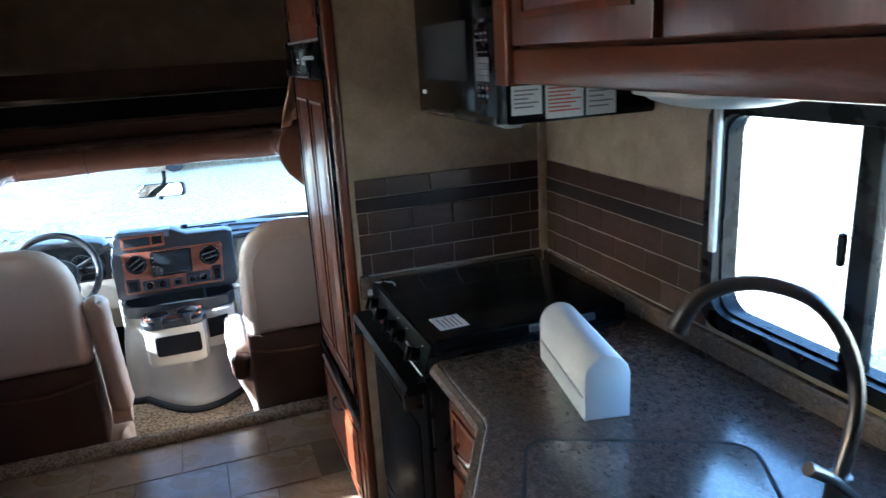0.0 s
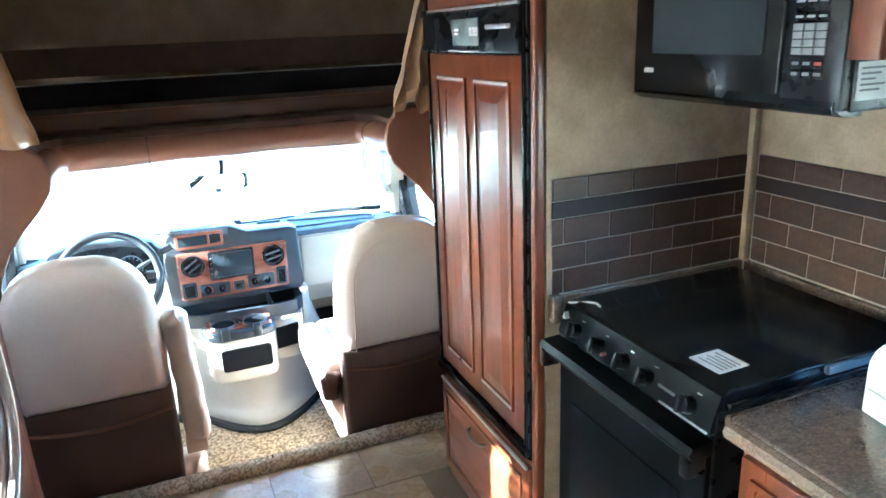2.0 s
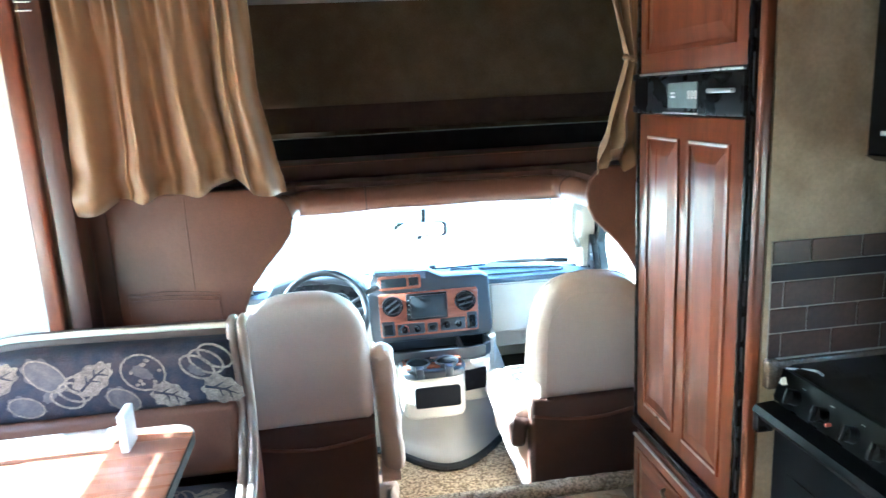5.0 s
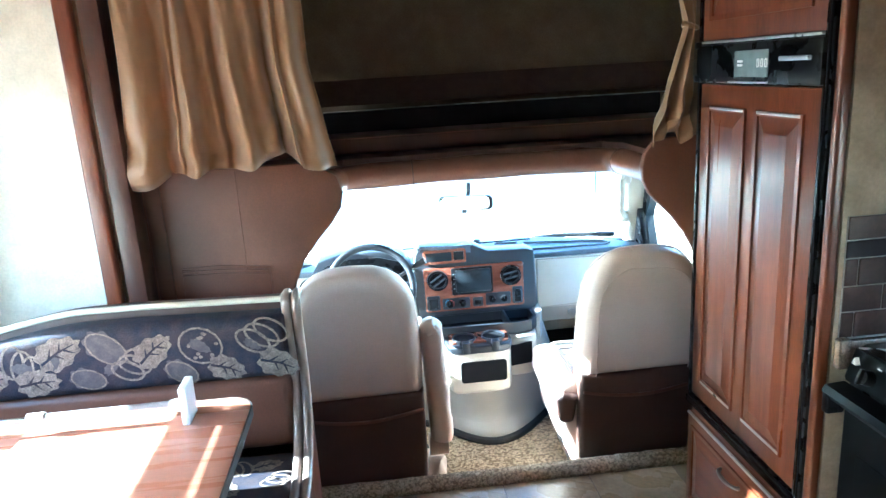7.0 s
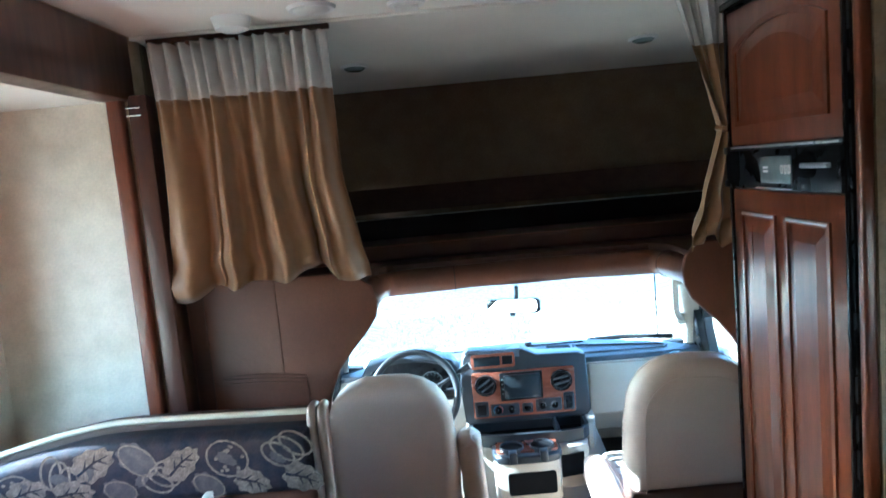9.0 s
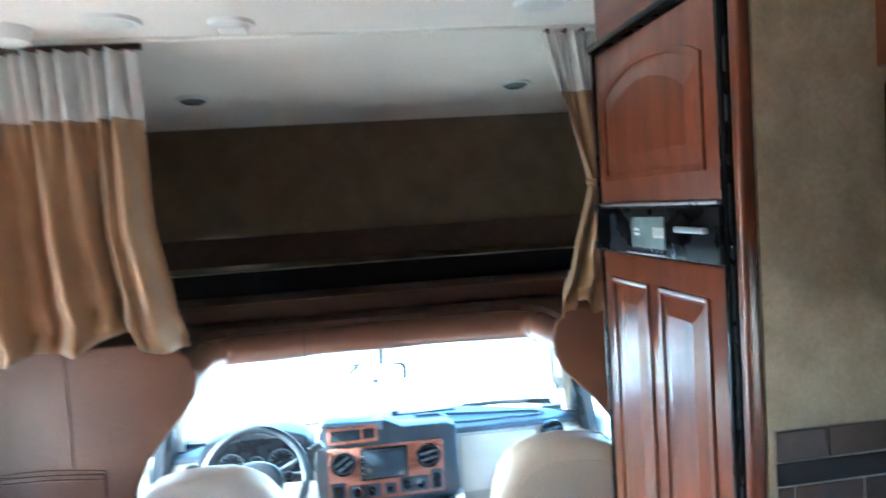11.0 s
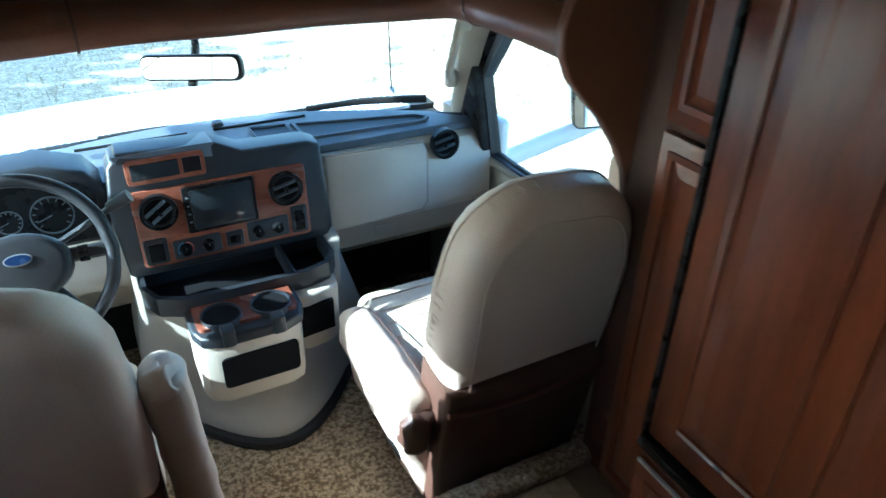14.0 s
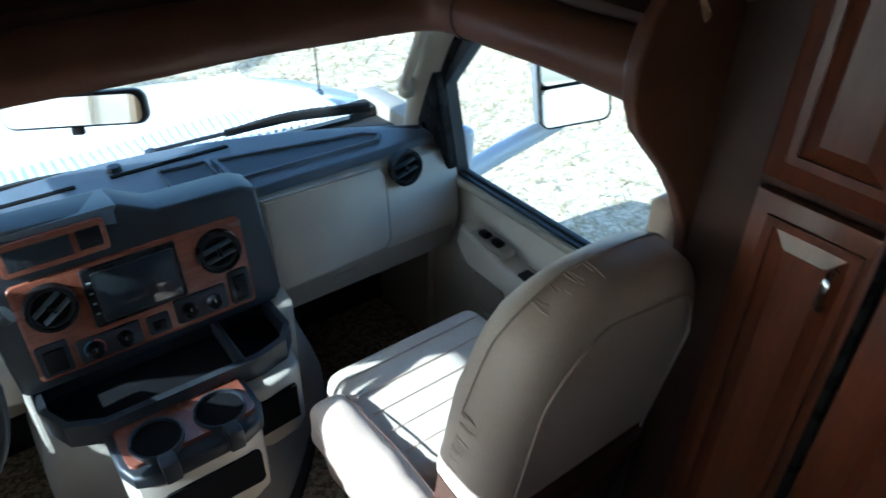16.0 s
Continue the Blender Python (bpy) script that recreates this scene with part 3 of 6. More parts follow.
fridge = thing("fridge", "black-framed two-door fridge with cherry wood door panels", "fridge", at=(0, 0, 0))
part("body", box(0.43, 1.0, 2.065, 2.66, 0.44, 2.0, 0.004), BLACKPLASTIC, fridge)
part("frame", ring_prism([(2.037, 0.435), (2.666, 0.435), (2.666, 2.012), (2.037, 2.012)], [(2.068, 0.467), (2.655, 0.467), (2.655, 1.985), (2.068, 1.985)], "x", 0.384, 0.435), BLACKPLASTIC, fridge, "black metal trim frame")
part("frame_ridge", box(0.378, 0.388, 2.046, 2.056, 0.445, 2.0, 0.003), BLACK, fridge)
part("bottom_bar", box(0.372, 0.40, 2.04, 2.664, 0.440, 0.467, 0.006), BLACK, fridge)
part("top_bar", box(0.372, 0.40, 2.04, 2.664, 1.985, 2.008, 0.006), BLACK, fridge)
low = raised_door("lower_door", fridge, 0.388, 2.072, 2.652, 0.474, 1.484, 2, rim=0.062, label="cherry panel door with two raised panels")
up = raised_door("upper_door", fridge, 0.388, 2.072, 2.652, 1.605, 1.98, 1, rim=0.055, arch=True, label="cherry freezer door with an arched panel")
# glints on the panel mouldings, painted as silver strips
for y0, y1 in ((2.137, 2.327), (2.395, 2.583)):
    part("bright_edge", box(0.381, 0.386, y0, y1, 1.413, 1.421, 0.001), SILVERLINE, low)
    part("bright_edge", box(0.381, 0.386, y0, y1, 0.538, 0.547, 0.001), SILVERLINE, low)
part("edge_strip", box(0.378, 0.388, 2.075, 2.65, 1.597, 1.604, 0.002), SILVERLINE, up)
ctl = part("control_panel", box(0.374, 0.42, 2.062, 2.65, 1.488, 1.594, 0.006), BLACKPLASTIC, fridge, "black control panel with a small display")
part("display", box(0.370, 0.376, 2.27, 2.43, 1.506, 1.574, 0.002), LCD, ctl, "grey display window")
b = bmesh.new()
for k in range(3):
    cy = 2.31 - k * 0.018
    b = ring_prism(round_rect(cy - 0.006, cy + 0.006, 1.53, 1.552, 0.004, 2), round_rect(cy - 0.003, cy + 0.003, 1.534, 1.548, 0.002, 2), "x", 0.3685, 0.3705, b)
box(0.3685, 0.3705, 2.385, 2.41, 1.533, 1.539, bm=b)
box(0.3685, 0.3705, 2.385, 2.41, 1.543, 1.549, bm=b)
tagged(part("digits", b, PAPER, ctl), kind="stuff")
part("recess", prism(round_rect(2.565, 2.65, 1.508, 1.592, 0.01), "x", 0.371, 0.375), BLACK, ctl)
part("latch_cup", rod((0.366, 2.185, 1.55), (0.376, 2.185, 1.55), 0.030, seg=24), BLACK, ctl)
part("latch_lever", box(0.356, 0.368, 2.085, 2.20, 1.545, 1.556, 0.003), SILVERLINE, ctl)
part("lower_strip", box(0.369, 0.377, 2.27, 2.46, 1.491, 1.495, 0.001), SILVERLINE, ctl)
for z in (1.50, 1.594):
    part("hinge", box(0.368, 0.39, 2.635, 2.662, z - 0.010, z + 0.010, 0.003), BLACKPLASTIC, fridge)

pantry = thing("pantry_cabinet", "narrow tall cherry cabinet with upper and lower doors beside the fridge", "cabinet", at=(0, 0, 0))
part("body", box(0.542, 1.045, 2.684, 2.90, 0.0, CEIL - 0.002, 0.003), DARKWOOD, pantry)
raised_door("lower_door", pantry, 0.522, 2.69, 2.89, 0.06, 1.01, 1, rim=0.035)
raised_door("upper_door", pantry, 0.522, 2.69, 2.89, 1.03, CEIL - 0.03, 1, rim=0.035)
bow_handle(pantry, 0.522, 2.745, 0.91, 0.07, "z", CHROME)

# ---- kitchen ----
TOP = 0.862
lower = thing("kitchen_base", "cherry wood kitchen base cabinet under the worktop", "cabinet", at=(0, 0, 0))
outline_in = [(1.045, 1.44), (0.50, 1.44), (0.50, 1.155), (0.30, 0.80), (0.30, -2.5), (1.045, -2.5)]
part("body", prism(outline_in, "z", 0.0, TOP - 0.042), WOOD, lower)
dr = raised_door("drawer_front", lower, 0.482, 1.175, 1.43, 0.60, 0.79, 1, rim=0.035)
bow_handle(dr, 0.482, 1.30, 0.70, 0.10, mat=CHROME)
raised_door("cabinet_door", lower, 0.482, 1.175, 1.43, 0.08, 0.585, 1, rim=0.045)
top_outline = [(1.046, 1.455), (0.475, 1.455), (0.463, 1.44), (0.461, 1.17), (0.455, 1.145), (0.27, 0.81), (0.262, 0.78), (0.262, -2.5), (1.046, -2.5)]
wt = thing("worktop", "polished dark speckled solid-surface worktop", "worktop", at=(0, 0, 0))
part("slab", prism(top_outline, "z", TOP - 0.04, TOP, 0.008, 3), STONE, wt)
part("front_edge", tube([(u, v, TOP - 0.02) for u, v in [(0.80, 1.4565), (0.475, 1.4565), (0.461, 1.44), (0.459, 1.17), (0.453, 1.145), (0.268, 0.81), (0.26, 0.78), (0.26, -2.0)]], 0.017, 8, 1, flat=1.0), STONEEDGE, wt, "lighter rounded front edge")
part("upstand", box(1.028, 1.046, -2.5, 1.99, TOP - 0.01, TOP + 0.048, 0.004), STONEEDGE, wt)
part("back_upstand", box(0.43, 1.027, 1.992, 2.008, TOP - 0.01, TOP + 0.048, 0.004), STONEEDGE, wt)
part("upstand_end", box(0.421, 0.452, 1.986, 2.0105, TOP - 0.02, TOP + 0.054, 0.006, 3), STONEEDGE, wt)
part("rear_strip", box(0.985, 1.027, 1.457, 1.99, TOP - 0.04, TOP, 0.002), STONE, wt)
# sink cover cut flush into the worktop
sm = Matrix.Translation((0.585, 0.80, TOP)) @ Matrix.Rotation(math.atan2(-0.187, 0.355), 4, "Z")
b = ring_prism(round_rect(-0.20, 0.20, -0.20, 0.20, 0.05), round_rect(-0.193, 0.193, -0.193, 0.193, 0.044), "z", -0.002, 0.0022)
for v in b.verts:
    v.co = sm @ v.co
sink = thing("sink_cover", "square speckled stone sink cover set flush in the worktop", "sink cover", at=(0, 0, 0))
part("groove", b, RUBBER, sink, "dark joint round the cover")
b = prism(round_rect(-0.192, 0.192, -0.192, 0.192, 0.044), "z", -0.001, 0.0028, 0.001)
for v in b.verts:
    v.co = sm @ v.co
part("lid", b, STONE, sink)

faucet = thing("faucet", "tall brushed nickel gooseneck kitchen faucet", "faucet", at=(0.824, 0.695, TOP))
part("base", rod((0, 0, 0), (0, 0, 0.012), 0.030, 0.025, 24), NICKEL, faucet)
part("stem", tube([(0, 0, 0.005), (0.003, -0.001, 0.037), (0.005, -0.002, 0.062)], 0.0165, 16, 6), NICKEL, faucet)
part("spout", tube([(0.005, -0.002, 0.062), (0.028, 0.002, 0.164), (0.021, 0.02, 0.251), (-0.021, 0.045, 0.32), (-0.091, 0.087, 0.348), (-0.158, 0.118, 0.33), (-0.186, 0.137, 0.278)], lambda t: 0.0108 + 0.0065 * max(0, t - 0.78) * 4, 16, 8), NICKEL, faucet)
part("lever", tube([(0.014, -0.024, 0.033), (-0.026, -0.016, 0.07), (-0.066, -0.008, 0.095)], lambda t: 0.007 + 0.004 * t, 10, 5), NICKEL, faucet)

holder = thing("paper_holder", "white plastic box with an arched top standing on the worktop", "box", at=(0, 0, 0))
prof = [(-0.045, 0.0), (0.045, 0.0), (0.045, 0.085)] + [(0.045 * math.cos(math.pi * k / 12), 0.085 + 0.045 * math.sin(math.pi * k / 12)) for k in range(1, 12)] + [(-0.045, 0.085)]
hm = Matrix.Translation((0.673, 1.062, TOP + 0.001)) @ Matrix.Rotation(-0.20, 4, "Z")
b = prism(prof, "y", 0.0, 0.30, 0.004, 2)
for v in b.verts:
    v.co = hm @ v.co
part("shell", b, WHITE, holder)
b = box(-0.048, -0.044, 0.01, 0.29, 0.045, 0.049)
for v in b.verts:
    v.co = hm @ v.co
part("lid_seam", b, SILVERLINE, holder)

stove = thing("cooker", "black gas cooker with a glossy cover and five knobs", "cooker", at=(0, 0, 0))
part("body", box(0.45, 0.98, 1.462, 1.985, 0.05, 0.868, 0.004), BLACKPLASTIC, stove)
part("cover", prism([(0.462, 0.872), (0.985, 0.872), (0.985, 0.905), (0.48, 0.905), (0.462, 0.893)], "y", 1.464, 1.984, 0.006, 3), BLACK, stove, "glossy black folding cover")
part("cover_rim", box(0.47, 0.98, 1.452, 1.466, 0.868, 0.882, 0.004), BLACK, stove)
pn = part("knob_panel", prism([(0.436, 0.830), (0.458, 0.897), (0.47, 0.897), (0.47, 0.82), (0.438, 0.82)], "y", 1.464, 1.984, 0.003), OVENBLACK, stove, "sloping black knob panel")
nrm = Vector((-0.083, 0, 0.028)).normalized()
for y in (1.911, 1.818, 1.728, 1.650, 1.527):
    c = Vector((0.444, y, 0.853))
    kb = part("knob", rod(c, c + nrm * 0.022, 0.0185, 0.016, 20), BLACKPLASTIC, pn)
    part("grip", box(-0.004, 0.004, -0.018, 0.018, 0, 0.012, 0.002, m=Matrix.Translation(c + nrm * 0.020) @ nrm.to_track_quat("Z", "Y").to_matrix().to_4x4()), BLACKPLASTIC, kb)
    b = bmesh.new()
    for j in (0, 1):
        q = c + nrm * 0.002 + Vector((0.018, -0.030 + j * 0.010, 0.036)) * 0.62
        box(q.x - 0.001, q.x + 0.001, q.y - 0.003, q.y + 0.003, q.z - 0.001, q.z + 0.005, bm=b)
    part("mark", b, PAPER, pn)
part("panel_trim", tube([(0.4335, 1.468, 0.826), (0.4335, 1.60, 0.826)], 0.0022, 6, 1), SILVERLINE, pn)
part("script_mark", box(0.441, 0.4445, 1.567, 1.615, 0.850, 0.855), SILVERLINE, pn, "pale script mark")
part("cover_hinge", tube([(0.462, 1.978, 0.897), (0.50, 1.93, 0.9065), (0.50, 1.90, 0.9065)], 0.003, 6, 4), SILVERLINE, stove)
part("emblem", prism([(1.945, 0.872), (1.958, 0.872), (1.952, 0.888)], "x", 0.432, 0.444), PAPER, pn)
part("indicator", rod((0.42, 1.78, 0.852), (0.432, 1.78, 0.852), 0.004, seg=10), REDINK, pn)
dr = part("oven_door", box(0.438, 0.462, 1.468, 1.98, 0.24, 0.785, 0.008), OVENBLACK, stove, "black glass oven door")
part("door_window", box(0.434, 0.440, 1.53, 1.92, 0.36, 0.66, 0.002), OVENBLACK, dr)
part("door_rail", prism([(0.392, 0.784), (0.384, 0.797), (0.392, 0.812), (0.44, 0.815), (0.442, 0.784)], "y", 1.455, 1.99, 0.005), OVENBLACK, dr, "black full-width handle rail")
for y in (1.47, 1.975):
    part("rail_end", box(0.385, 0.43, y - 0.012, y + 0.012, 0.745, 0.80, 0.006), BLACKPLASTIC, dr)
part("kick_panel", box(0.44, 0.455, 1.468, 1.98, 0.05, 0.225, 0.004), BLACKPLASTIC, stove)
card = thing("paper_card", "white folded paper lying on the cooker cover", "paper", at=(0.540, 1.56, 0.9055))
cm = Matrix.Rotation(radians(2), 4, "Z")
part("sheet", box(-0.038, 0.038, -0.040, 0.040, 0, 0.002, m=cm), PAPER, card)
b = bmesh.new()
for k in range(5):
    box(-0.025 + k * 0.011, -0.021 + k * 0.011, -0.034, 0.030 - 0.01 * (k % 2), 0.002, 0.0024, bm=b, m=cm)
part("print", b, INK, card)
# the window's blue reflection on the cover's edge, added as a coloured strip
flap = thing("cover_latch", "blue-grey strip painting window light on the cover's edge", "latch", at=(0.80, 1.458, 0.884))
part("strip", box(-0.09, 0.09, -0.006, 0.006, 0, 0.018, 0.003), DASH, flap)

mw = thing("microwave", "black built-in microwave with a keypad and dark window", "microwave", at=(0, 0, 0))
part("body", box(0.665, 1.046, 1.445, 2.0, 1.385, 1.79, 0.006), BLACK, mw)
dr = part("door", box(0.643, 0.666, 1.575, 1.998, 1.388, 1.788, 0.008, 3), BLACK, mw, "black glass door")
part("door_window", prism(round_rect(1.617, 1.930, 1.478, 1.616, 0.006), "x", 0.640, 0.644), GREYGLASS, dr, "grey mesh window")
part("door_vent", box(0.641, 0.644, 1.60, 1.98, 1.755, 1.762), BLACKPLASTIC, dr)
part("logo_mark", box(0.6405, 0.643, 1.925, 1.955, 1.437, 1.447), PAPER, dr)
kp = part("keypad", box(0.640, 0.666, 1.447, 1.572, 1.388, 1.788, 0.006), BLACKPLASTIC, mw)
part("clock_display", box(0.637, 0.641, 1.485, 1.535, 1.635, 1.668, 0.001), DARKGLASS, kp)
for c in range(3):
    y0 = 1.484 + c * 0.0232
    ok = part("oval_key", prism(round_rect(y0, y0 + 0.0205, 1.557, 1.592, 0.0100, 6), "x", 0.6385, 0.641), GREYGLASS, kp, "oval key with a grey rim")
    part("key_face", prism(round_rect(y0 + 0.0012, y0 + 0.0193, 1.5582, 1.5908, 0.0090, 6), "x", 0.6380, 0.6386), BLACKPLASTIC, ok)
    for z in (1.566, 1.580):
        part("key_print", box(0.6374, 0.6381, y0 + 0.002, y0 + 0.0185, z, z + 0.0045), GREYKEY, ok)
    mk = part("menu_key", box(0.6385, 0.641, y0, y0 + 0.0215, 1.5365, 1.5500, 0.001), BLACKPLASTIC, kp)
    part("key_print", box(0.6378, 0.6386, y0 + 0.003, y0 + 0.0185, 1.541, 1.545), GREYKEY, mk)
    for r in range(4):
        part("number_key", box(0.637, 0.641, y0, y0 + 0.0215, 1.5200 - r * 0.0133, 1.5320 - r * 0.0133, 0.001), GREYKEY, kp, "pale grey number key")
    for r in range(2):
        sk = part("start_key", box(0.6385, 0.641, y0, y0 + 0.0215, 1.4580 - r * 0.0175, 1.4730 - r * 0.0175, 0.001), BLACKPLASTIC, kp)
        part("key_print", box(0.6378, 0.6386, y0 + 0.004, y0 + 0.0175, 1.4630 - r * 0.0175, 1.4685 - r * 0.0175), REDINK if (r, c) == (0, 0) else GREYKEY, sk)
part("power_mark", box(0.6385, 0.641, 1.505, 1.527, 1.606, 1.613), GREYKEY, kp)
part("vent_lip", prism([(0.635, 1.392), (0.66, 1.378), (0.70, 1.378), (0.70, 1.39)], "y", 1.45, 1.99), BLACK, mw)
part("door_release", prism([(0.632, 1.395), (0.645, 1.412), (0.66, 1.412), (0.66, 1.384), (0.64, 1.384)], "y", 1.455, 1.70), DARKGLASS, mw, "glossy release bar")
for (x0, x1, z0, z1, red) in ((0.672, 0.745, 1.405, 1.468, False), (0.755, 0.85, 1.392, 1.468, True), (0.858, 0.935, 1.392, 1.466, False)):
    lb = part("warning_label", box(x0, x1, 1.4425, 1.4445, z0, z1), PAPER, mw, "white paper label")
    b = bmesh.new()
    n = 7 if red else 5
    for k in range(n):
        z = z1 - 0.010 - k * (z1 - z0 - 0.018) / n
        box(x0 + 0.006, x1 - 0.008 - 0.012 * (k % 3), 1.4418, 1.4425, z - 0.0018, z + 0.0018, bm=b)
    part("label_print", b, REDINK if red else INK, lb)

over = thing("wall_cabinet", "cherry wood overhead cabinet above the worktop", "cabinet", at=(0, 0, 0))
part("body", box(0.665, 1.046, -2.5, 1.415, 1.478, CEIL - 0.004, 0.004), WOOD_H, over)
part("upper_body", box(0.665, 1.046, 1.417, 2.008, 1.795, CEIL - 0.004, 0.004), WOOD_H, over)
part("end_post", prism(round_rect(0.632, 0.668, 1.375, 1.443, 0.012), "z", 1.474, CEIL - 0.006), WOOD, over)
part("bottom_rail", box(0.642, 0.668, -2.5, 1.37, 1.478, 1.545, 0.006), WOOD_H, over)
for k in range(4):
    y1 = 1.355 - k * 0.475
    raised_door("door", over, 0.634, y1 - 0.455, y1, 1.552, CEIL - 0.06, 1, WOOD, rim=0.05)
raised_door("door", over, 0.634, 1.45, 2.0, 1.81, CEIL - 0.06, 1, WOOD, rim=0.05)

puck = thing("puck_light", "white dome lamp under the overhead cabinet", "lamp", at=(0.845, 0.975, 1.476))
b = bmesh.new()
bmesh.ops.create_uvsphere(b, u_segments=32, v_segments=12, radius=1.0, matrix=Matrix.Diagonal((0.150, 0.150, 0.040, 1)))
bmesh.ops.bisect_plane(b, geom=list(b.verts) + list(b.edges) + list(b.faces), plane_co=(0, 0, 0), plane_no=(0, 0, 1), clear_outer=True)
part("lens", b, PALELENS, puck)
part("rim", ring_prism([(0.157 * math.cos(k * math.pi / 16), 0.157 * math.sin(k * math.pi / 16)) for k in range(32)], [(0.147 * math.cos(k * math.pi / 16), 0.147 * math.sin(k * math.pi / 16)) for k in range(32)], "z", -0.01, 0.0), WHITE, puck)
tagged(part("trim_corner", box(1.022, 1.046, 1.988, 2.008, TOP + 0.05, 1.384, 0.004), VINYLWALL), "beige strip in the wall corner", "trim", kind="structure")

# ---- ceiling fittings ----
def ceiling_disc(name, label, cat, x, y, z, r, mat, tilt=0.0, ribs=0):
    t = thing(name, label, cat, "round ceiling lamps" if cat == "lamp" else "", at=(x, y, z))
    t.rotation_euler = (tilt, 0, 0)
    b = rod((0, 0, -0.010), (0, 0, 0), r * 0.94, r, 32)
    part("rim", b, WHITE, t)
    part("lens", rod((0, 0, -0.018), (0, 0, -0.009), r * 0.55, r * 0.78, 32), mat, t)
    for k in range(ribs):
        part("louvre", box(-r * 0.6, r * 0.6, -r * 0.5 + k * r / ribs, -r * 0.5 + k * r / ribs + 0.006, -0.026, -0.016, 0.002), WHITE, t)
    return t


ceiling_disc("ceiling_light", "round white ceiling lamp, switched off", "lamp", -0.81, 2.785, CEIL - 0.001, 0.075, PALELENS)
ceiling_disc("ceiling_light", "round white ceiling lamp, switched off", "lamp", 0.28, 2.715, CEIL - 0.001, 0.075, PALELENS)
ceiling_disc("ceiling_light", "round white ceiling lamp, switched off", "lamp", -0.82, 2.38, CEIL - 0.001, 0.075, PALELENS)
ceiling_disc("ceiling_vent", "round white ceiling air vent with louvres", "vent", -0.523, 2.83, CEIL - 0.001, 0.06, PALELENS, ribs=4)
for x, y in ((-0.80, 3.685), (0.437, 3.645)):
    ceiling_disc("bunk_light", "round grey speaker in the bunk ceiling", "speaker", x, y, CEIL - 0.003 - (y - 2.98) * 0.0667, 0.062, LCD, -0.066)
det = thing("smoke_alarm", "round white smoke alarm on the ceiling", "alarm", at=(-1.07, 2.83, CEIL - 0.001))
part("housing", rod((0, 0, -0.035), (0, 0, 0), 0.05, 0.062, 28), WHITE, det)
part("grille", rod((0, 0, -0.042), (0, 0, -0.034), 0.03, 0.045, 24), PALELENS, det)


# ---- curtains ----
def curtain(name, label, shape, z_top, z_sheer, folds, depth, y0, seed):
    """Hanging cloth; shape(t) gives the two x edges at height share t (0 at the top), and z at the hem wanders."""
    t = thing(name, label, "curtain", at=(0, 0, 0))
    rg = random.Random(seed)
    ph = [rg.uniform(0, 6.28) for _ in range(6)]

    def rows(za, zb, n, hem):
        out = []
        for i in range(n + 1):
            z = za + (zb - za) * i / n
            s = (z_top - z) / (z_top - 1.29)
            a, c = shape(s)
            line = []
            for k in range(161):
                u = k / 160
                warp = u + 0.045 * math.sin(5.1 * u + ph[1]) + 0.03 * math.sin(11.3 * u + ph[2] + 1.1 * s)
                main = math.sin(2 * math.pi * folds * 0.6 * warp + ph[0] + 0.5 * s)
                mid = math.sin(2 * math.pi * folds * 1.37 * warp + ph[5] - 0.7 * s)
                tight = math.sin(2 * math.pi * folds * 2.6 * u + ph[3])
                w = (0.75 * main + 0.45 * mid) * (0.35 + 0.65 * min(1, s * 1.6)) + tight * 0.55 * max(0, 1 - 2.2 * s)
                ruck = 0.026 * max(0, s - 0.72) / 0.28 * math.sin(34 * s + 9 * u + ph[4])
                zz = z
                if s > 0.7 and hem:
                    zz += (s - 0.7) / 0.3 * (0.022 * math.sin(6.5 * u + ph[3]) + 0.014 * math.sin(14 * u + ph[4]) - 0.012 * main)
                line.append((a + (c - a) * u + 0.008 * mid * s, y0 - depth * 0.5 * (w + 1.2) - 0.014 * s + ruck, zz))
            out.append(line)
        return out

    body = part("cloth", sheet(rows(z_sheer, 1.29, 26, 1)), CURTAIN, t)
    thicken(body, 0.0016)
    sh = part("sheer_heading", sheet(rows(z_top, z_sheer - 0.002, 5, 0)), SHEER, t, "white sheer heading")
    thicken(sh, 0.0012)
    return t


def left_shape(s):
    return (-1.385 + 0.03 * math.sin(3.0 * s) - 0.01 * s, -0.80 + 0.012 * s + 0.062 * max(0, s - 0.6) / 0.4)


def right_shape(s):
    if s < 0.55:
        return (0.345 + 0.129 * s / 0.55, 0.535 - 0.028 * s / 0.55)
    return (0.474 - 0.128 * (s - 0.55) / 0.45, 0.507 - 0.006 * (s - 0.55))


curtain("curtain", "tan curtain with a white sheer heading, hanging in deep folds", left_shape, 2.10, 1.918, 5.4, 0.115, 3.0, 3)
cr = curtain("curtain", "tan curtain with a white sheer heading, tied back", right_shape, 2.12, 1.945, 2.6, 0.045, 2.995, 8)
part("tie_back", tube([(0.468, 2.955, 1.672), (0.49, 2.945, 1.662), (0.515, 2.97, 1.657), (0.49, 2.998, 1.665), (0.468, 2.955, 1.672)], 0.010, 8, 6), CURTAIN, cr)
for x0, x1, z in ((-1.40, -0.79, 2.112), (0.335, 0.56, 2.13)):
    tr = thing("curtain_track", "dark brown curtain track with small gliders", "track", at=(0, 0, 0))
    part("rail", box(x0, x1, 2.965, 2.985, z, CEIL - 0.004, 0.003), DARKVINYL, tr)
    k = x0 + 0.03
    while k < x1:
        part("glider", box(k - 0.006, k + 0.006, 2.955, 2.99, z - 0.014, z, 0.002), BROWNVINYL, tr)
        k += 0.055

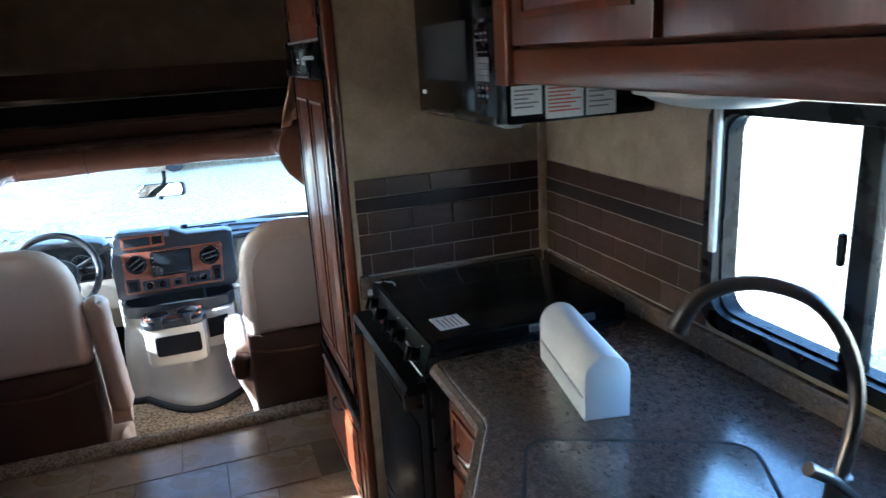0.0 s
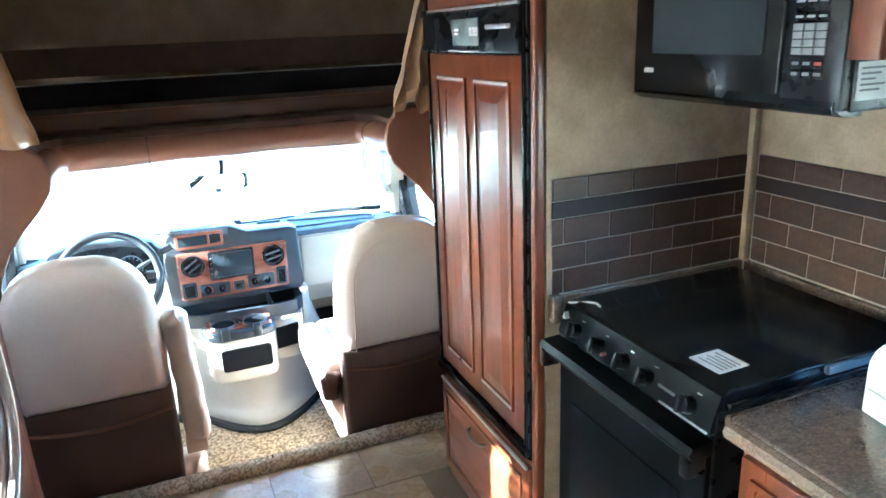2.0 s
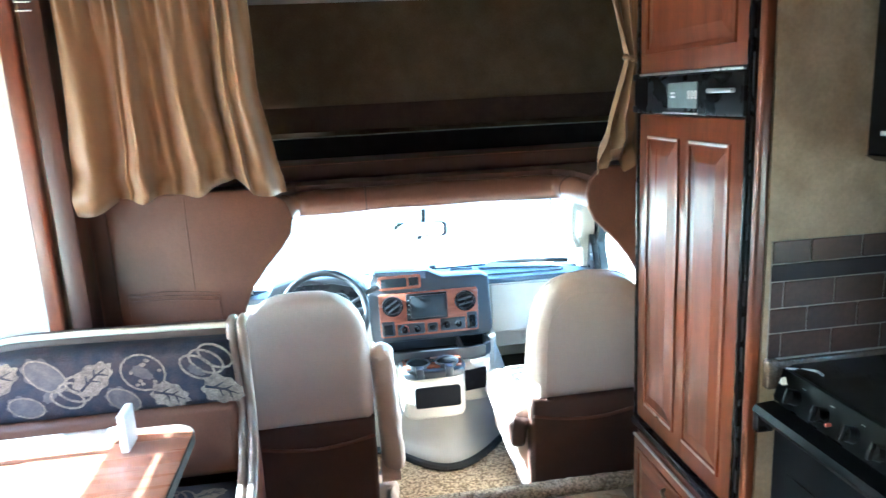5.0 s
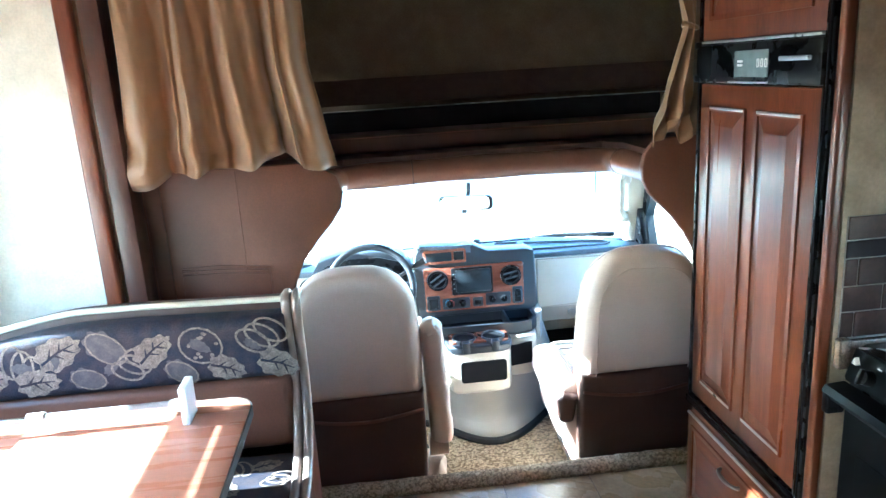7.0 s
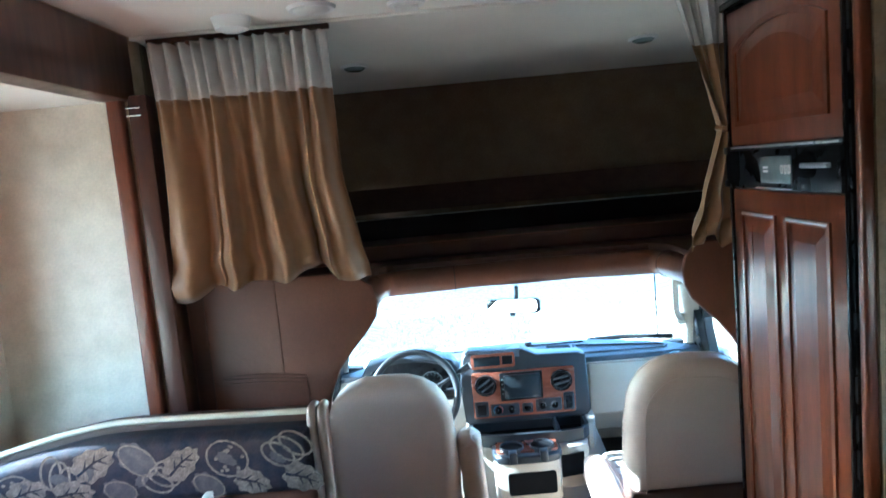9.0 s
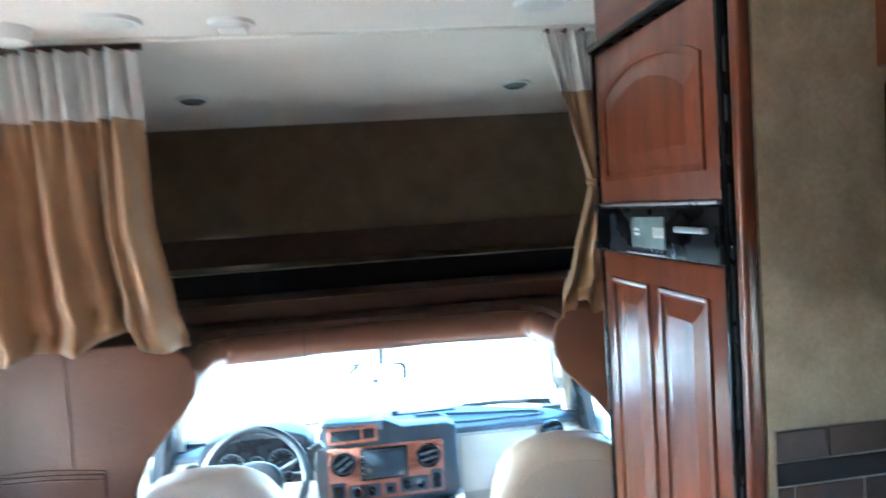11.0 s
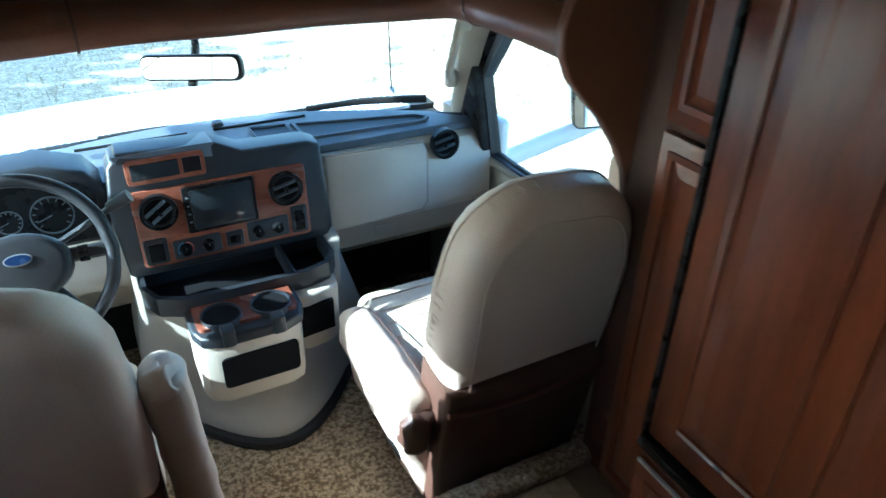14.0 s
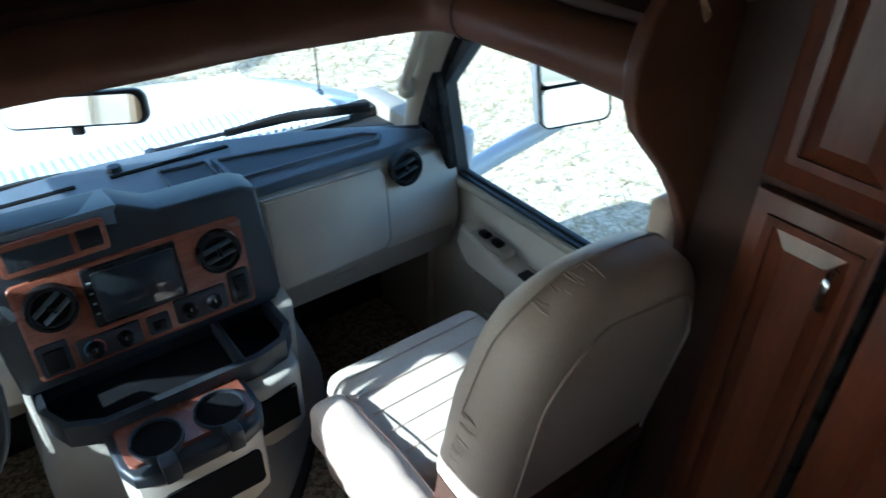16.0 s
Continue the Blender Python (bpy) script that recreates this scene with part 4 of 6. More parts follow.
# ---- dinette ----
def motif_leaf(b, c, w, h, turn, put):
    n = 40
    def rim(g):
        return [(math.cos(turn) * u - math.sin(turn) * v + c[0], math.sin(turn) * u + math.cos(turn) * v + c[1])
                for u, v in [((w - g) * q * math.cos(2 * math.pi * k / n), (h - g) * q * math.sin(2 * math.pi * k / n) * (1 - 0.25 * math.cos(2 * math.pi * k / n)))
                             for k in range(n) for q in [1 + (0.09 if w > 0.02 else 0) * math.cos(9 * 2 * math.pi * k / n)]]]
    b.faces.new([b.verts.new(put(*p)) for p in rim(0)])


def motif_ring(b, c, w, h, turn, put, band=0.006):
    n = 16
    def rim(g):
        return [(math.cos(turn) * u - math.sin(turn) * v + c[0], math.sin(turn) * u + math.cos(turn) * v + c[1])
                for u, v in [((w - g) * math.cos(2 * math.pi * k / n), (h - g) * math.sin(2 * math.pi * k / n)) for k in range(n)]]
    o, i = [b.verts.new(put(*p)) for p in rim(0)], [b.verts.new(put(*p)) for p in rim(band)]
    for k in range(n):
        b.faces.new((o[k], o[(k + 1) % n], i[(k + 1) % n], i[k]))


def motif_vein(b, c, w, turn, put):
    def strip(p, q, t0, t1):
        d = Vector((q[0] - p[0], q[1] - p[1])).normalized()
        n = Vector((-d.y, d.x))
        pts = [(p[0] - n.x * t0, p[1] - n.y * t0), (p[0] + n.x * t0, p[1] + n.y * t0), (q[0] + n.x * t1, q[1] + n.y * t1), (q[0] - n.x * t1, q[1] - n.y * t1)]
        b.faces.new([b.verts.new(put(math.cos(turn) * u - math.sin(turn) * v + c[0], math.sin(turn) * u + math.cos(turn) * v + c[1])) for u, v in pts])
    strip((-w * 1.1, -w * 0.1), (0, w * 0.05), 0.004, 0.003)
    strip((0, w * 0.05), (w * 0.95, 0), 0.003, 0.001)
    for u, sg in ((-0.55, 1), (-0.25, -1), (0.05, 1), (0.35, -1)):
        strip((w * u, 0.0), (w * (u + 0.35), sg * w * 0.42), 0.0035, 0.001)


def leaf_print(parent, spots, put, put2):
    """Woven leaves, fruit and coils in cream and taupe; put and put2 lay them on the cloth and just over it."""
    cream, taupe, vein = bmesh.new(), bmesh.new(), bmesh.new()
    for i, (u, v, s, turn, kind) in enumerate(spots):
        if kind == 0:
            motif_leaf(cream, (u, v), s, s * 0.66, turn, put)
            motif_vein(vein, (u, v), s * 0.8, turn, put2)
        elif kind == 1:
            for k in range(3):
                motif_ring(cream, (u + k * s * 0.5 * math.cos(turn), v + k * s * 0.5 * math.sin(turn)), s * 0.55, s * 0.9, turn + 0.5, put, 0.007)
        elif kind == 4:
            motif_leaf(taupe, (u, v), s, s * 0.5, turn, put)
        elif kind == 2:
            motif_leaf(taupe, (u, v), s, s * 0.6, turn, put)
            motif_ring(cream, (u, v), s * 0.98, s * 0.6, turn, put2, 0.005)
        else:
            motif_ring(cream, (u, v), s, s * 0.85, turn, put, 0.006)
            rg = random.Random(i)
            for k in range(14):
                a, d = rg.uniform(0, 6.28), s * 0.7 * rg.random() ** 0.5
                motif_leaf(cream, (u + d * math.cos(a), v + d * math.sin(a)), 0.006, 0.005, 0, put)
    tagged(part("cream_print", cream, LEAFCREAM, parent, "cream woven leaf shapes"), kind="stuff")
    tagged(part("taupe_print", taupe, LEAFGREY, parent), kind="stuff")
    tagged(part("vein_print", vein, NAVY, parent), kind="stuff")


dinette = thing("dinette_bench", "navy dinette bench with cream leaf pattern and brown vinyl bands", "bench", at=(0, 0, 0))
BX0, BX1 = -1.96, -0.90


def back_top(x):
    s = (x - BX0) / (BX1 - BX0)
    return 0.955 - 0.10 * max(0, 0.45 - s) ** 1.4 / 0.45 ** 1.4 - 0.03 * max(0, s - 0.6)


xs = [BX0 + (BX1 - BX0) * k / 24 for k in range(25)]
back = [(x, back_top(x)) for x in xs]
part("back_shell", prism([(BX0, 0.05), (BX1, 0.05)] + back[::-1], "y", 2.60, 2.66, 0.012, 3), DARKVINYL, dinette)
low_edge = [(x, 0.735) for x in xs]
bp = part("back_cushion", prism(low_edge + [(x, z - 0.022) for x, z in back[::-1]], "y", 2.50, 2.60, 0.030, 4), NAVY, dinette, "navy leaf-patterned back cushion")
part("top_piping", tube([(x, 2.59, z + 0.002) for x, z in back], 0.009, 10, 1), CREAMPIPE, dinette, "cream piped top edge")
part("brown_band", box(BX0, BX1, 2.515, 2.60, 0.50, 0.738, 0.03, 4), BROWNVINYL, dinette, "brown vinyl band")
sc = part("seat_cushion", box(BX0, -0.905, 1.98, 2.53, 0.36, 0.49, 0.035, 4), NAVY, dinette, "navy leaf-patterned seat cushion")
part("seat_box", box(BX0, -0.91, 2.02, 2.60, 0.0, 0.36, 0.006), WOOD, dinette)
rg = random.Random(11)
spots = []
k = 0
x = BX0 + 0.07
while x < BX1 - 0.075:
    low = 0.05 if x < -1.7 else 0.0
    spots.append((x, 0.862 + rg.uniform(-0.010, 0.010) - low, rg.uniform(0.056, 0.067), rg.uniform(-0.7, 0.7), (0, 3, 1, 0, 2, 0, 3, 1)[k % 8]))
    spots.append((x + rg.uniform(0.04, 0.08), 0.788 + rg.uniform(-0.010, 0.015), rg.uniform(0.048, 0.060), rg.uniform(-0.7, 0.7), (2, 0, 0, 2, 1, 2, 0, 0)[k % 8]))
    spots.append((x + rg.uniform(-0.02, 0.05), 0.835 + rg.uniform(-0.02, 0.02), rg.uniform(0.022, 0.034), rg.uniform(-1.5, 1.5), 4))
    x += rg.uniform(0.115, 0.15)
    k += 1
leaf_print(bp, spots, lambda u, v: (u, 2.4988 - 0.0002 * math.sin(40 * u), v), lambda u, v: (u, 2.4976, v))
spots = [(-0.97 - 0.13 * (i % 4) + rg.uniform(-0.02, 0.02), 2.44 - 0.105 * (i // 4) + rg.uniform(-0.015, 0.015), rg.uniform(0.04, 0.05), rg.uniform(-1, 1), (0, 1, 2, 0, 1, 0, 3, 2)[i % 8]) for i in range(16)]
leaf_print(sc, spots, lambda u, v: (u, v, 0.4915), lambda u, v: (u, v, 0.4925))
END = [(2.60, 0.955), (2.545, 0.955), (2.535, 0.90), (2.545, 0.80), (2.55, 0.70), (2.53, 0.62), (2.47, 0.545), (2.36, 0.49), (2.20, 0.47), (2.02, 0.45), (1.98, 0.42), (1.98, 0.02), (2.66, 0.02), (2.66, 0.94)]
part("end_board", prism(END, "x", -0.893, -0.868, 0.004), WOOD, dinette)
for dx in (-0.895, -0.866):
    part("end_piping", tube([(dx, y, z + 0.004) for y, z in END[:11]], 0.014, 10, 5, up=(1, 0, 0)), PIPING, dinette, "shiny brown padded edge")

table = thing("dinette_table", "brown wood laminate dinette table with a dark edge", "table", at=(0, 0, 0))
part("tabletop", prism(round_rect(-1.95, -0.985, 1.60, 2.385, 0.07, 8), "z", 0.715, 0.742, 0.003), TABLEWOOD, table)
part("edge_band", ring_prism(round_rect(-1.955, -0.981, 1.596, 2.389, 0.074, 8), round_rect(-1.951, -0.985, 1.60, 2.385, 0.07, 8), "z", 0.714, 0.7405), RUBBER, table, "dark rubber edge band")
for y in (1.85, 2.15):
    lg = part("leg", rod((-1.45, y, 0.02), (-1.45, y, 0.714), 0.03, seg=20), CHROME, table)
    part("floor_plate", rod((-1.45, y, 0.0), (-1.45, y, 0.02), 0.08, 0.05, 24), CHROME, lg)

bar = thing("bracing_bar", "telescopic metal bar with white end brackets lying on the table", "bar", at=(0, 0, 0))
e0, e1 = Vector((-1.74, 2.275, 0.785)), Vector((-1.13, 2.28, 0.785))
ax = (e1 - e0).normalized()
part("inner_tube", rod(e0 + ax * 0.03, e1 - ax * 0.03, 0.008), CHROME, bar)
part("outer_tube", rod(e0 + ax * 0.24, e1 - ax * 0.02, 0.012), SILVERLINE, bar)
part("collar", rod(e0 + ax * 0.22, e0 + ax * 0.26, 0.016), WHITE, bar)
for e, sg in ((e0, 1), (e1, -1)):
    m = Matrix.Translation(e) @ ax.to_track_quat("X", "Z").to_matrix().to_4x4()
    ep = part("end_bracket", box(-0.010, 0.010, -0.040, 0.040, -0.041, 0.06, 0.004, m=m), WHITE, bar, "white plastic end bracket")
    part("socket", rod(e + ax * sg * 0.008, e + ax * sg * 0.045, 0.018, 0.014), WHITE, ep)


# ---- cab seats ----
def seat_outline(w, z0, z1, r):
    """Half-round shouldered back seen from behind."""
    pts = [(-w * 0.97, z0), (w * 0.97, z0), (w, z0 + 0.10), (w * 0.985, z1 - 0.25)]
    for k in range(13):
        a = k / 12 * math.pi
        pts.append((w * 0.965 * math.copysign(abs(math.cos(a)) ** 0.78, math.cos(a)), z1 - 0.22 + 0.22 * math.sin(a) ** 0.86))
    return pts + [(-w * 0.985, z1 - 0.25), (-w, z0 + 0.10)]


def cab_seat(cx, label, arm_side, arm_up):
    s = thing("cab_seat", label, "seat", "cab seats", at=(cx, 3.065, -0.19))
    lean = Matrix.Rotation(radians(8), 4, "X")
    b = prism(seat_outline(0.235, 0.58, 1.10 if arm_up else 1.087, 0.2), "y", 0.0, 0.185, 0.062, 6)
    for v in b.verts:
        v.co += Vector((0, 0.012 * noise.noise(v.co * 9), 0.004 * noise.noise(v.co * 14)))
        v.co.y *= 1.0 - 0.22 * max(0.0, v.co.z - 0.6) / 0.5
        v.co = lean @ v.co
    bk = part("backrest", b, CREAM, s, "cream vinyl backrest")
    if not arm_up:
        def on_back(x, y, z):
            """A point on the backrest's skin, with its unevenness, taper and lean."""
            p = Vector((x, y, z))
            p += Vector((0, 0.012 * noise.noise(p * 9), 0.004 * noise.noise(p * 14)))
            p.y *= 1.0 - 0.22 * max(0.0, p.z - 0.6) / 0.5
            return lean @ p

        seam = [(0.182, 0.60)] + [(0.182 * math.copysign(abs(math.cos(a)) ** 0.74, math.cos(a)), 0.87 + 0.165 * math.sin(a) ** 0.86) for a in [math.pi * k / 24 for k in range(25)]] + [(-0.182, 0.60)]
        part("back_seam", tube([on_back(x, 0.0, z) for x, z in seam], 0.0022, 6, 3), CREAM, bk)
        edge = seat_outline(0.235, 0.58, 1.087, 0.2)[3:-1]
        part("edge_seam", tube([on_back(x, 0.122, z) for x, z in edge], 0.0022, 6, 4), CREAM, bk)
        rw = random.Random(5)
        b = bmesh.new()
        for k in range(34):
            f = rw.choice((rw.uniform(0.0, 0.9), rw.uniform(4.5, 6.5)))
            i = len(edge) - 2 - int(f)
            (xa, za), (xb, zb) = edge[i + 1], edge[i]
            g = f % 1.0
            x, z = xa + (xb - xa) * g, za + (zb - za) * g
            if int(f) == 0:
                z = 0.64 + 0.22 * f
                x = -0.234
            n = rw.uniform(0.022, 0.050)
            tube([on_back(x, 0.120, z), on_back(x * 1.002, 0.120 - n * 0.5, z + rw.uniform(-0.004, 0.004)), on_back(x * 0.985, 0.120 - n, z + rw.uniform(-0.006, 0.006))], 0.0016, 5, 3, bm=b)
        tagged(part("gather", b, CREAM, bk), kind="stuff")
    b = prism([(-0.222, 0.05), (0.222, 0.05), (0.232, 0.30), (0.232, 0.60), (-0.232, 0.60), (-0.232, 0.30)], "y", 0.006, 0.15, 0.02, 3)
    for v in b.verts:
        v.co += Vector((0, 0.016 * noise.noise(v.co * 8 + Vector((cx, 0, 0))), 0))
        v.co = lean @ v.co
    pk = part("back_pocket", b, DARKVINYL, s, "dark brown vinyl lower back pocket")
    part("pocket_hem", tube([lean @ Vector(q) for q in [(-0.228, 0.0, 0.53), (-0.1, -0.002, 0.505), (0.05, -0.003, 0.50), (0.228, 0.0, 0.53)]], 0.007, 8, 8), BROWNVINYL, pk)
    b = box(-0.235, 0.235, 0.13, 0.52, 0.34, 0.50, 0.045, 4)
    for v in b.verts:
        v.co.z += 0.03 * (v.co.y - 0.13) + 0.006 * noise.noise(v.co * 12)
    cu = part("cushion", b, CREAMQUILT, s, "cream quilted vinyl cushion")
    for k in range(5):
        y = 0.21 + k * 0.062
        part("quilt_seam", tube([(-0.2, y, 0.503 + 0.03 * (y - 0.13)), (0.2, y, 0.503 + 0.03 * (y - 0.13))], 0.0022, 6, 2), CREAM, cu)
    part("side_skirt", box(-0.185, 0.185, 0.10, 0.49, 0.06, 0.35, 0.03, 3), CREAM, s, "cream lower seat skirt")
    part("pedestal", box(-0.19, 0.19, 0.12, 0.50, 0.0, 0.08, 0.01), BLACKPLASTIC, s)
    part("side_lever", box(-0.245 * arm_side * -1 - 0.006, -0.245 * arm_side * -1 + 0.006, 0.16, 0.26, 0.16, 0.19, 0.004), BLACKPLASTIC, s)
    ax = arm_side * 0.275
    if arm_up:
        b = box(ax - 0.045, ax + 0.042, -0.03, 0.09, 0.34, 0.86, 0.036, 4)
        bmesh.ops.subdivide_edges(b, edges=[e for e in b.edges if e.calc_length() > 0.05], cuts=14, use_grid_fill=True)
        for v in b.verts:
            v.co += Vector((0.005 * noise.noise(v.co * 15) + 0.004 * noise.noise(v.co * 40), 0.006 * noise.noise(v.co * 11) + 0.004 * noise.noise(v.co * 34), 0.008 * noise.noise(v.co * 30)))
            v.co.y -= 0.10 * (v.co.z - 0.34)
            v.co.x += arm_side * 0.05 * (0.85 - v.co.z)
        am = part("armrest", b, CREAM, s, "cream vinyl armrest folded up")
        b = bmesh.new()
        bmesh.ops.create_uvsphere(b, u_segments=20, v_segments=12, radius=0.042, matrix=Matrix.Translation((ax - 0.004, -0.045, 0.835)) @ Matrix.Diagonal((0.9, 0.95, 0.8, 1)))
        for v in b.verts:
            v.co += 0.012 * noise.noise(v.co * 38) * Vector((1, 1, 1))
        part("arm_cap", b, CREAM, am, "puckered vinyl cap of the armrest")
        part("arm_pivot", rod((ax - 0.03, 0.06, 0.30), (ax + 0.045, 0.06, 0.30), 0.045, seg=20), CREAM, s)
        b = box(ax - 0.075, ax + 0.030, -0.01, 0.16, 0.05, 0.235, 0.03, 4)
        bmesh.ops.subdivide_edges(b, edges=[e for e in b.edges if e.calc_length() > 0.04], cuts=6, use_grid_fill=True)
        for v in b.verts:
            v.co += Vector((0.014 * noise.noise(v.co * 19), 0.012 * noise.noise(v.co * 26), 0.012 * noise.noise(v.co * 23)))
        part("side_cover", b, CREAM, s, "loose cream vinyl flap over the seat base")
    else:
        b = box(ax - 0.045, ax + 0.060, 0.0, 0.435, 0.415, 0.54, 0.040, 5)
        bmesh.ops.subdivide_edges(b, edges=[e for e in b.edges if e.calc_length() > 0.04], cuts=10, use_grid_fill=True)
        for v in b.verts:
            v.co += Vector((0.010 * noise.noise(v.co * 15), 0.006 * noise.noise(v.co * 22), 0.010 * noise.noise(v.co * 13) + 0.004 * noise.noise(v.co * 42)))
            v.co.z -= 0.05 * max(0.0, v.co.y - 0.30)
        am = part("armrest", b, CREAM, s, "cream vinyl armrest folded down")
        part("arm_piping", tube([(ax + 0.045, 0.01, 0.536), (ax + 0.05, 0.2, 0.541), (ax + 0.045, 0.40, 0.530)], 0.0016, 6, 6), DARKVINYL, am, "dark stitched edge")
        b = box(ax - 0.040, ax + 0.040, -0.030, 0.05, 0.37, 0.50, 0.032, 4)
        for v in b.verts:
            v.co += Vector((0.016 * noise.noise(v.co * 24), 0.012 * noise.noise(v.co * 31), 0.014 * noise.noise(v.co * 27)))
        part("arm_pivot", b, DARKVINYL, s, "brown vinyl pivot cover")
        b = box(ax - 0.040, ax + 0.050, 0.0, 0.43, 0.07, 0.46, 0.03, 3)
        bmesh.ops.subdivide_edges(b, edges=[e for e in b.edges if e.calc_length() > 0.04], cuts=10, use_grid_fill=True)
        for v in b.verts:
            low = max(0.0, 0.44 - v.co.z) / 0.37
            v.co += Vector((0.012 * noise.noise(v.co * 11) + 0.005 * noise.noise(v.co * 38) + 0.10 * low, 0.008 * noise.noise(v.co * 17) + 0.06 * low, 0))
        part("side_cover", b, CREAM, s, "loose cream vinyl side cover")
    return s


cab_seat(-0.725, "cream vinyl driver's seat with a dark brown back pocket", 1, True)
cab_seat(0.348, "cream vinyl passenger seat with a dark brown back pocket", -1, False)

# ---- dashboard ----
dash = thing("dashboard", "blue-grey and tan van dashboard with copper wood trim", "dashboard", at=(0, 0, 0))
part("lower_panel", prism([(3.90, 0.31), (3.85, 0.36), (3.838, 0.42), (3.833, 0.55), (3.845, 0.625), (3.87, 0.645), (4.03, 0.63), (4.03, 0.20), (4.0, 0.20)], "x", -1.10, 0.735, 0.006), TAN, dash, "tan lower dashboard")
PAD = [(-1.08, 3.858), (0.70, 3.858)] + [(-0.17 + 0.86 * w, 4.238 - 0.30 * w * w) for w in [1 - k / 10 for k in range(21)]]
part("top_pad", prism(PAD, "z", 0.643, 0.672, 0.008, 3), DASH, dash, "blue-grey textured top pad")
for q, h in (([(-0.02, 3.915), (0.095, 3.915), (0.095, 4.075), (-0.02, 4.09)], 0.0), ([(0.11, 3.915), (0.52, 3.90), (0.545, 3.93), (0.51, 3.97), (0.11, 4.07)], 0.0)):
    cx, cy = sum(p[0] for p in q) / len(q), sum(p[1] for p in q) / len(q)
    inn = [(cx + (u - cx) * 0.95, cy + (v - cy) * 0.86) for u, v in q]
    tr = part("tray_rim", ring_prism(q, inn, "z", 0.670, 0.682), DASH, dash)
    part("tray_floor", prism(inn, "z", 0.670, 0.6745), DASHDARK, tr)
for x0, x1 in ((-0.52, -0.20), (-0.12, 0.18)):
    # a flat strip, painted black like the inside of a slot
    part("defrost_slot", box(x0, x1, 4.125, 4.143, 0.670, 0.6745, 0.001), HOLLOWSHADE, dash)
part("sensor", rod((-0.10, 4.17, 0.665), (-0.10, 4.17, 0.684), 0.022, 0.016), DASHDARK, dash)
gd = part("glovebox_door", prism([(0.145, 0.395), (0.465, 0.405), (0.483, 0.43), (0.488, 0.61), (0.472, 0.635), (0.145, 0.642)], "y", 3.826, 3.836, 0.004), TAN, dash, "tan glovebox door")
part("glovebox_gap", ring_prism([(0.140, 0.390), (0.470, 0.398), (0.489, 0.426), (0.494, 0.613), (0.476, 0.641), (0.140, 0.648)], [(0.145, 0.395), (0.465, 0.405), (0.483, 0.43), (0.488, 0.61), (0.472, 0.635), (0.145, 0.642)], "y", 3.829, 3.838), TANDARK, gd)
part("lower_glove", prism([(3.845, 0.385), (3.85, 0.31), (3.90, 0.295), (3.95, 0.385)], "x", 0.145, 0.72, 0.008), TANDARK, dash)
part("glove_latch", box(0.30, 0.38, 3.842, 3.852, 0.335, 0.365, 0.003), TANDARK, dash)


def round_vent(parent, x, y, z, r, swivel=-12):
    """A round air outlet: thick rim, the barrel's shade as a black disc, two vanes and a thumb tab."""
    n = 32

    def circle(f):
        return [(f * r * math.cos(2 * math.pi * k / n) + x, f * r * math.sin(2 * math.pi * k / n) + z) for k in range(n)]

    v = part("vent", ring_prism(circle(1.0), circle(0.86), "y", y - 0.018, y + 0.004), BLACKPLASTIC, parent, "round black air vent")
    part("vent_collar", ring_prism(circle(0.86), circle(0.76), "y", y - 0.012, y + 0.004), RUBBER, v)
    part("vent_back", rod((x, y - 0.004, z), (x, y + 0.002, z), r * 0.84, seg=n), HOLLOWSHADE, v)
    turn = Matrix.Translation((x, y - 0.010, z)) @ Matrix.Rotation(radians(swivel), 4, "Y")
    for k in (-1, 1):
        h = r * 0.68
        part("vent_vane", box(-h, h, -0.006, 0.006, -0.0016, 0.0016, 0.001, m=turn @ Matrix.Translation((0, 0, k * r * 0.26)) @ Matrix.Rotation(radians(24), 4, "X")), GAUGE, v, "grey vane")
    part("vent_tab", box(-0.004, 0.004, -0.008, 0.004, -0.012, 0.012, 0.002, m=turn), BLACKPLASTIC, v)


round_vent(dash, 0.550, 3.828, 0.622, 0.050)
round_vent(dash, -0.955, 3.832, 0.595, 0.050)
# middle stack
st = part("middle_panel", prism([(-0.455, 0.40), (0.12, 0.40), (0.14, 0.43), (0.125, 0.70), (0.09, 0.715), (-0.10, 0.72), (-0.17, 0.755), (-0.42, 0.765), (-0.45, 0.73), (-0.47, 0.60)], "y", 3.80, 3.90, 0.010, 3), DASHDARK, dash, "charcoal centre panel")
part("stack_hood", prism([(3.80, 0.70), (3.80, 0.758), (3.90, 0.755), (4.05, 0.676), (3.95, 0.66)], "x", -0.44, -0.17, 0.012, 3), DASH, dash)
part("copper_plate", prism(round_rect(-0.415, 0.068, 0.43, 0.656, 0.014), "y", 3.790, 3.802, 0.003), COPPER, st, "copper-brown wood-grain trim plate")
dp = part("display_frame", prism(round_rect(-0.41, -0.205, 0.674, 0.745, 0.012), "y", 3.790, 3.802, 0.003), COPPER, st, "copper-brown display frame")
part("display_glass", box(-0.397, -0.275, 3.786, 3.792, 0.688, 0.732, 0.002), DARKGLASS, dp)
part("display_button", box(-0.265, -0.217, 3.786, 3.792, 0.690, 0.732, 0.002), BLACKPLASTIC, dp)
round_vent(st, -0.350, 3.788, 0.596, 0.050, -34)
round_vent(st, 0.003, 3.788, 0.593, 0.050)
rad = part("radio", prism(round_rect(-0.283, -0.085, 0.512, 0.648, 0.006), "y", 3.782, 3.795, 0.003), BLACKPLASTIC, st, "black touch-screen radio")
part("screen_rim", ring_prism(round_rect(-0.264, -0.094, 0.523, 0.638, 0.004, 2), round_rect(-0.262, -0.096, 0.525, 0.636, 0.003, 2), "y", 3.7785, 3.783), DASHDARK, rad)
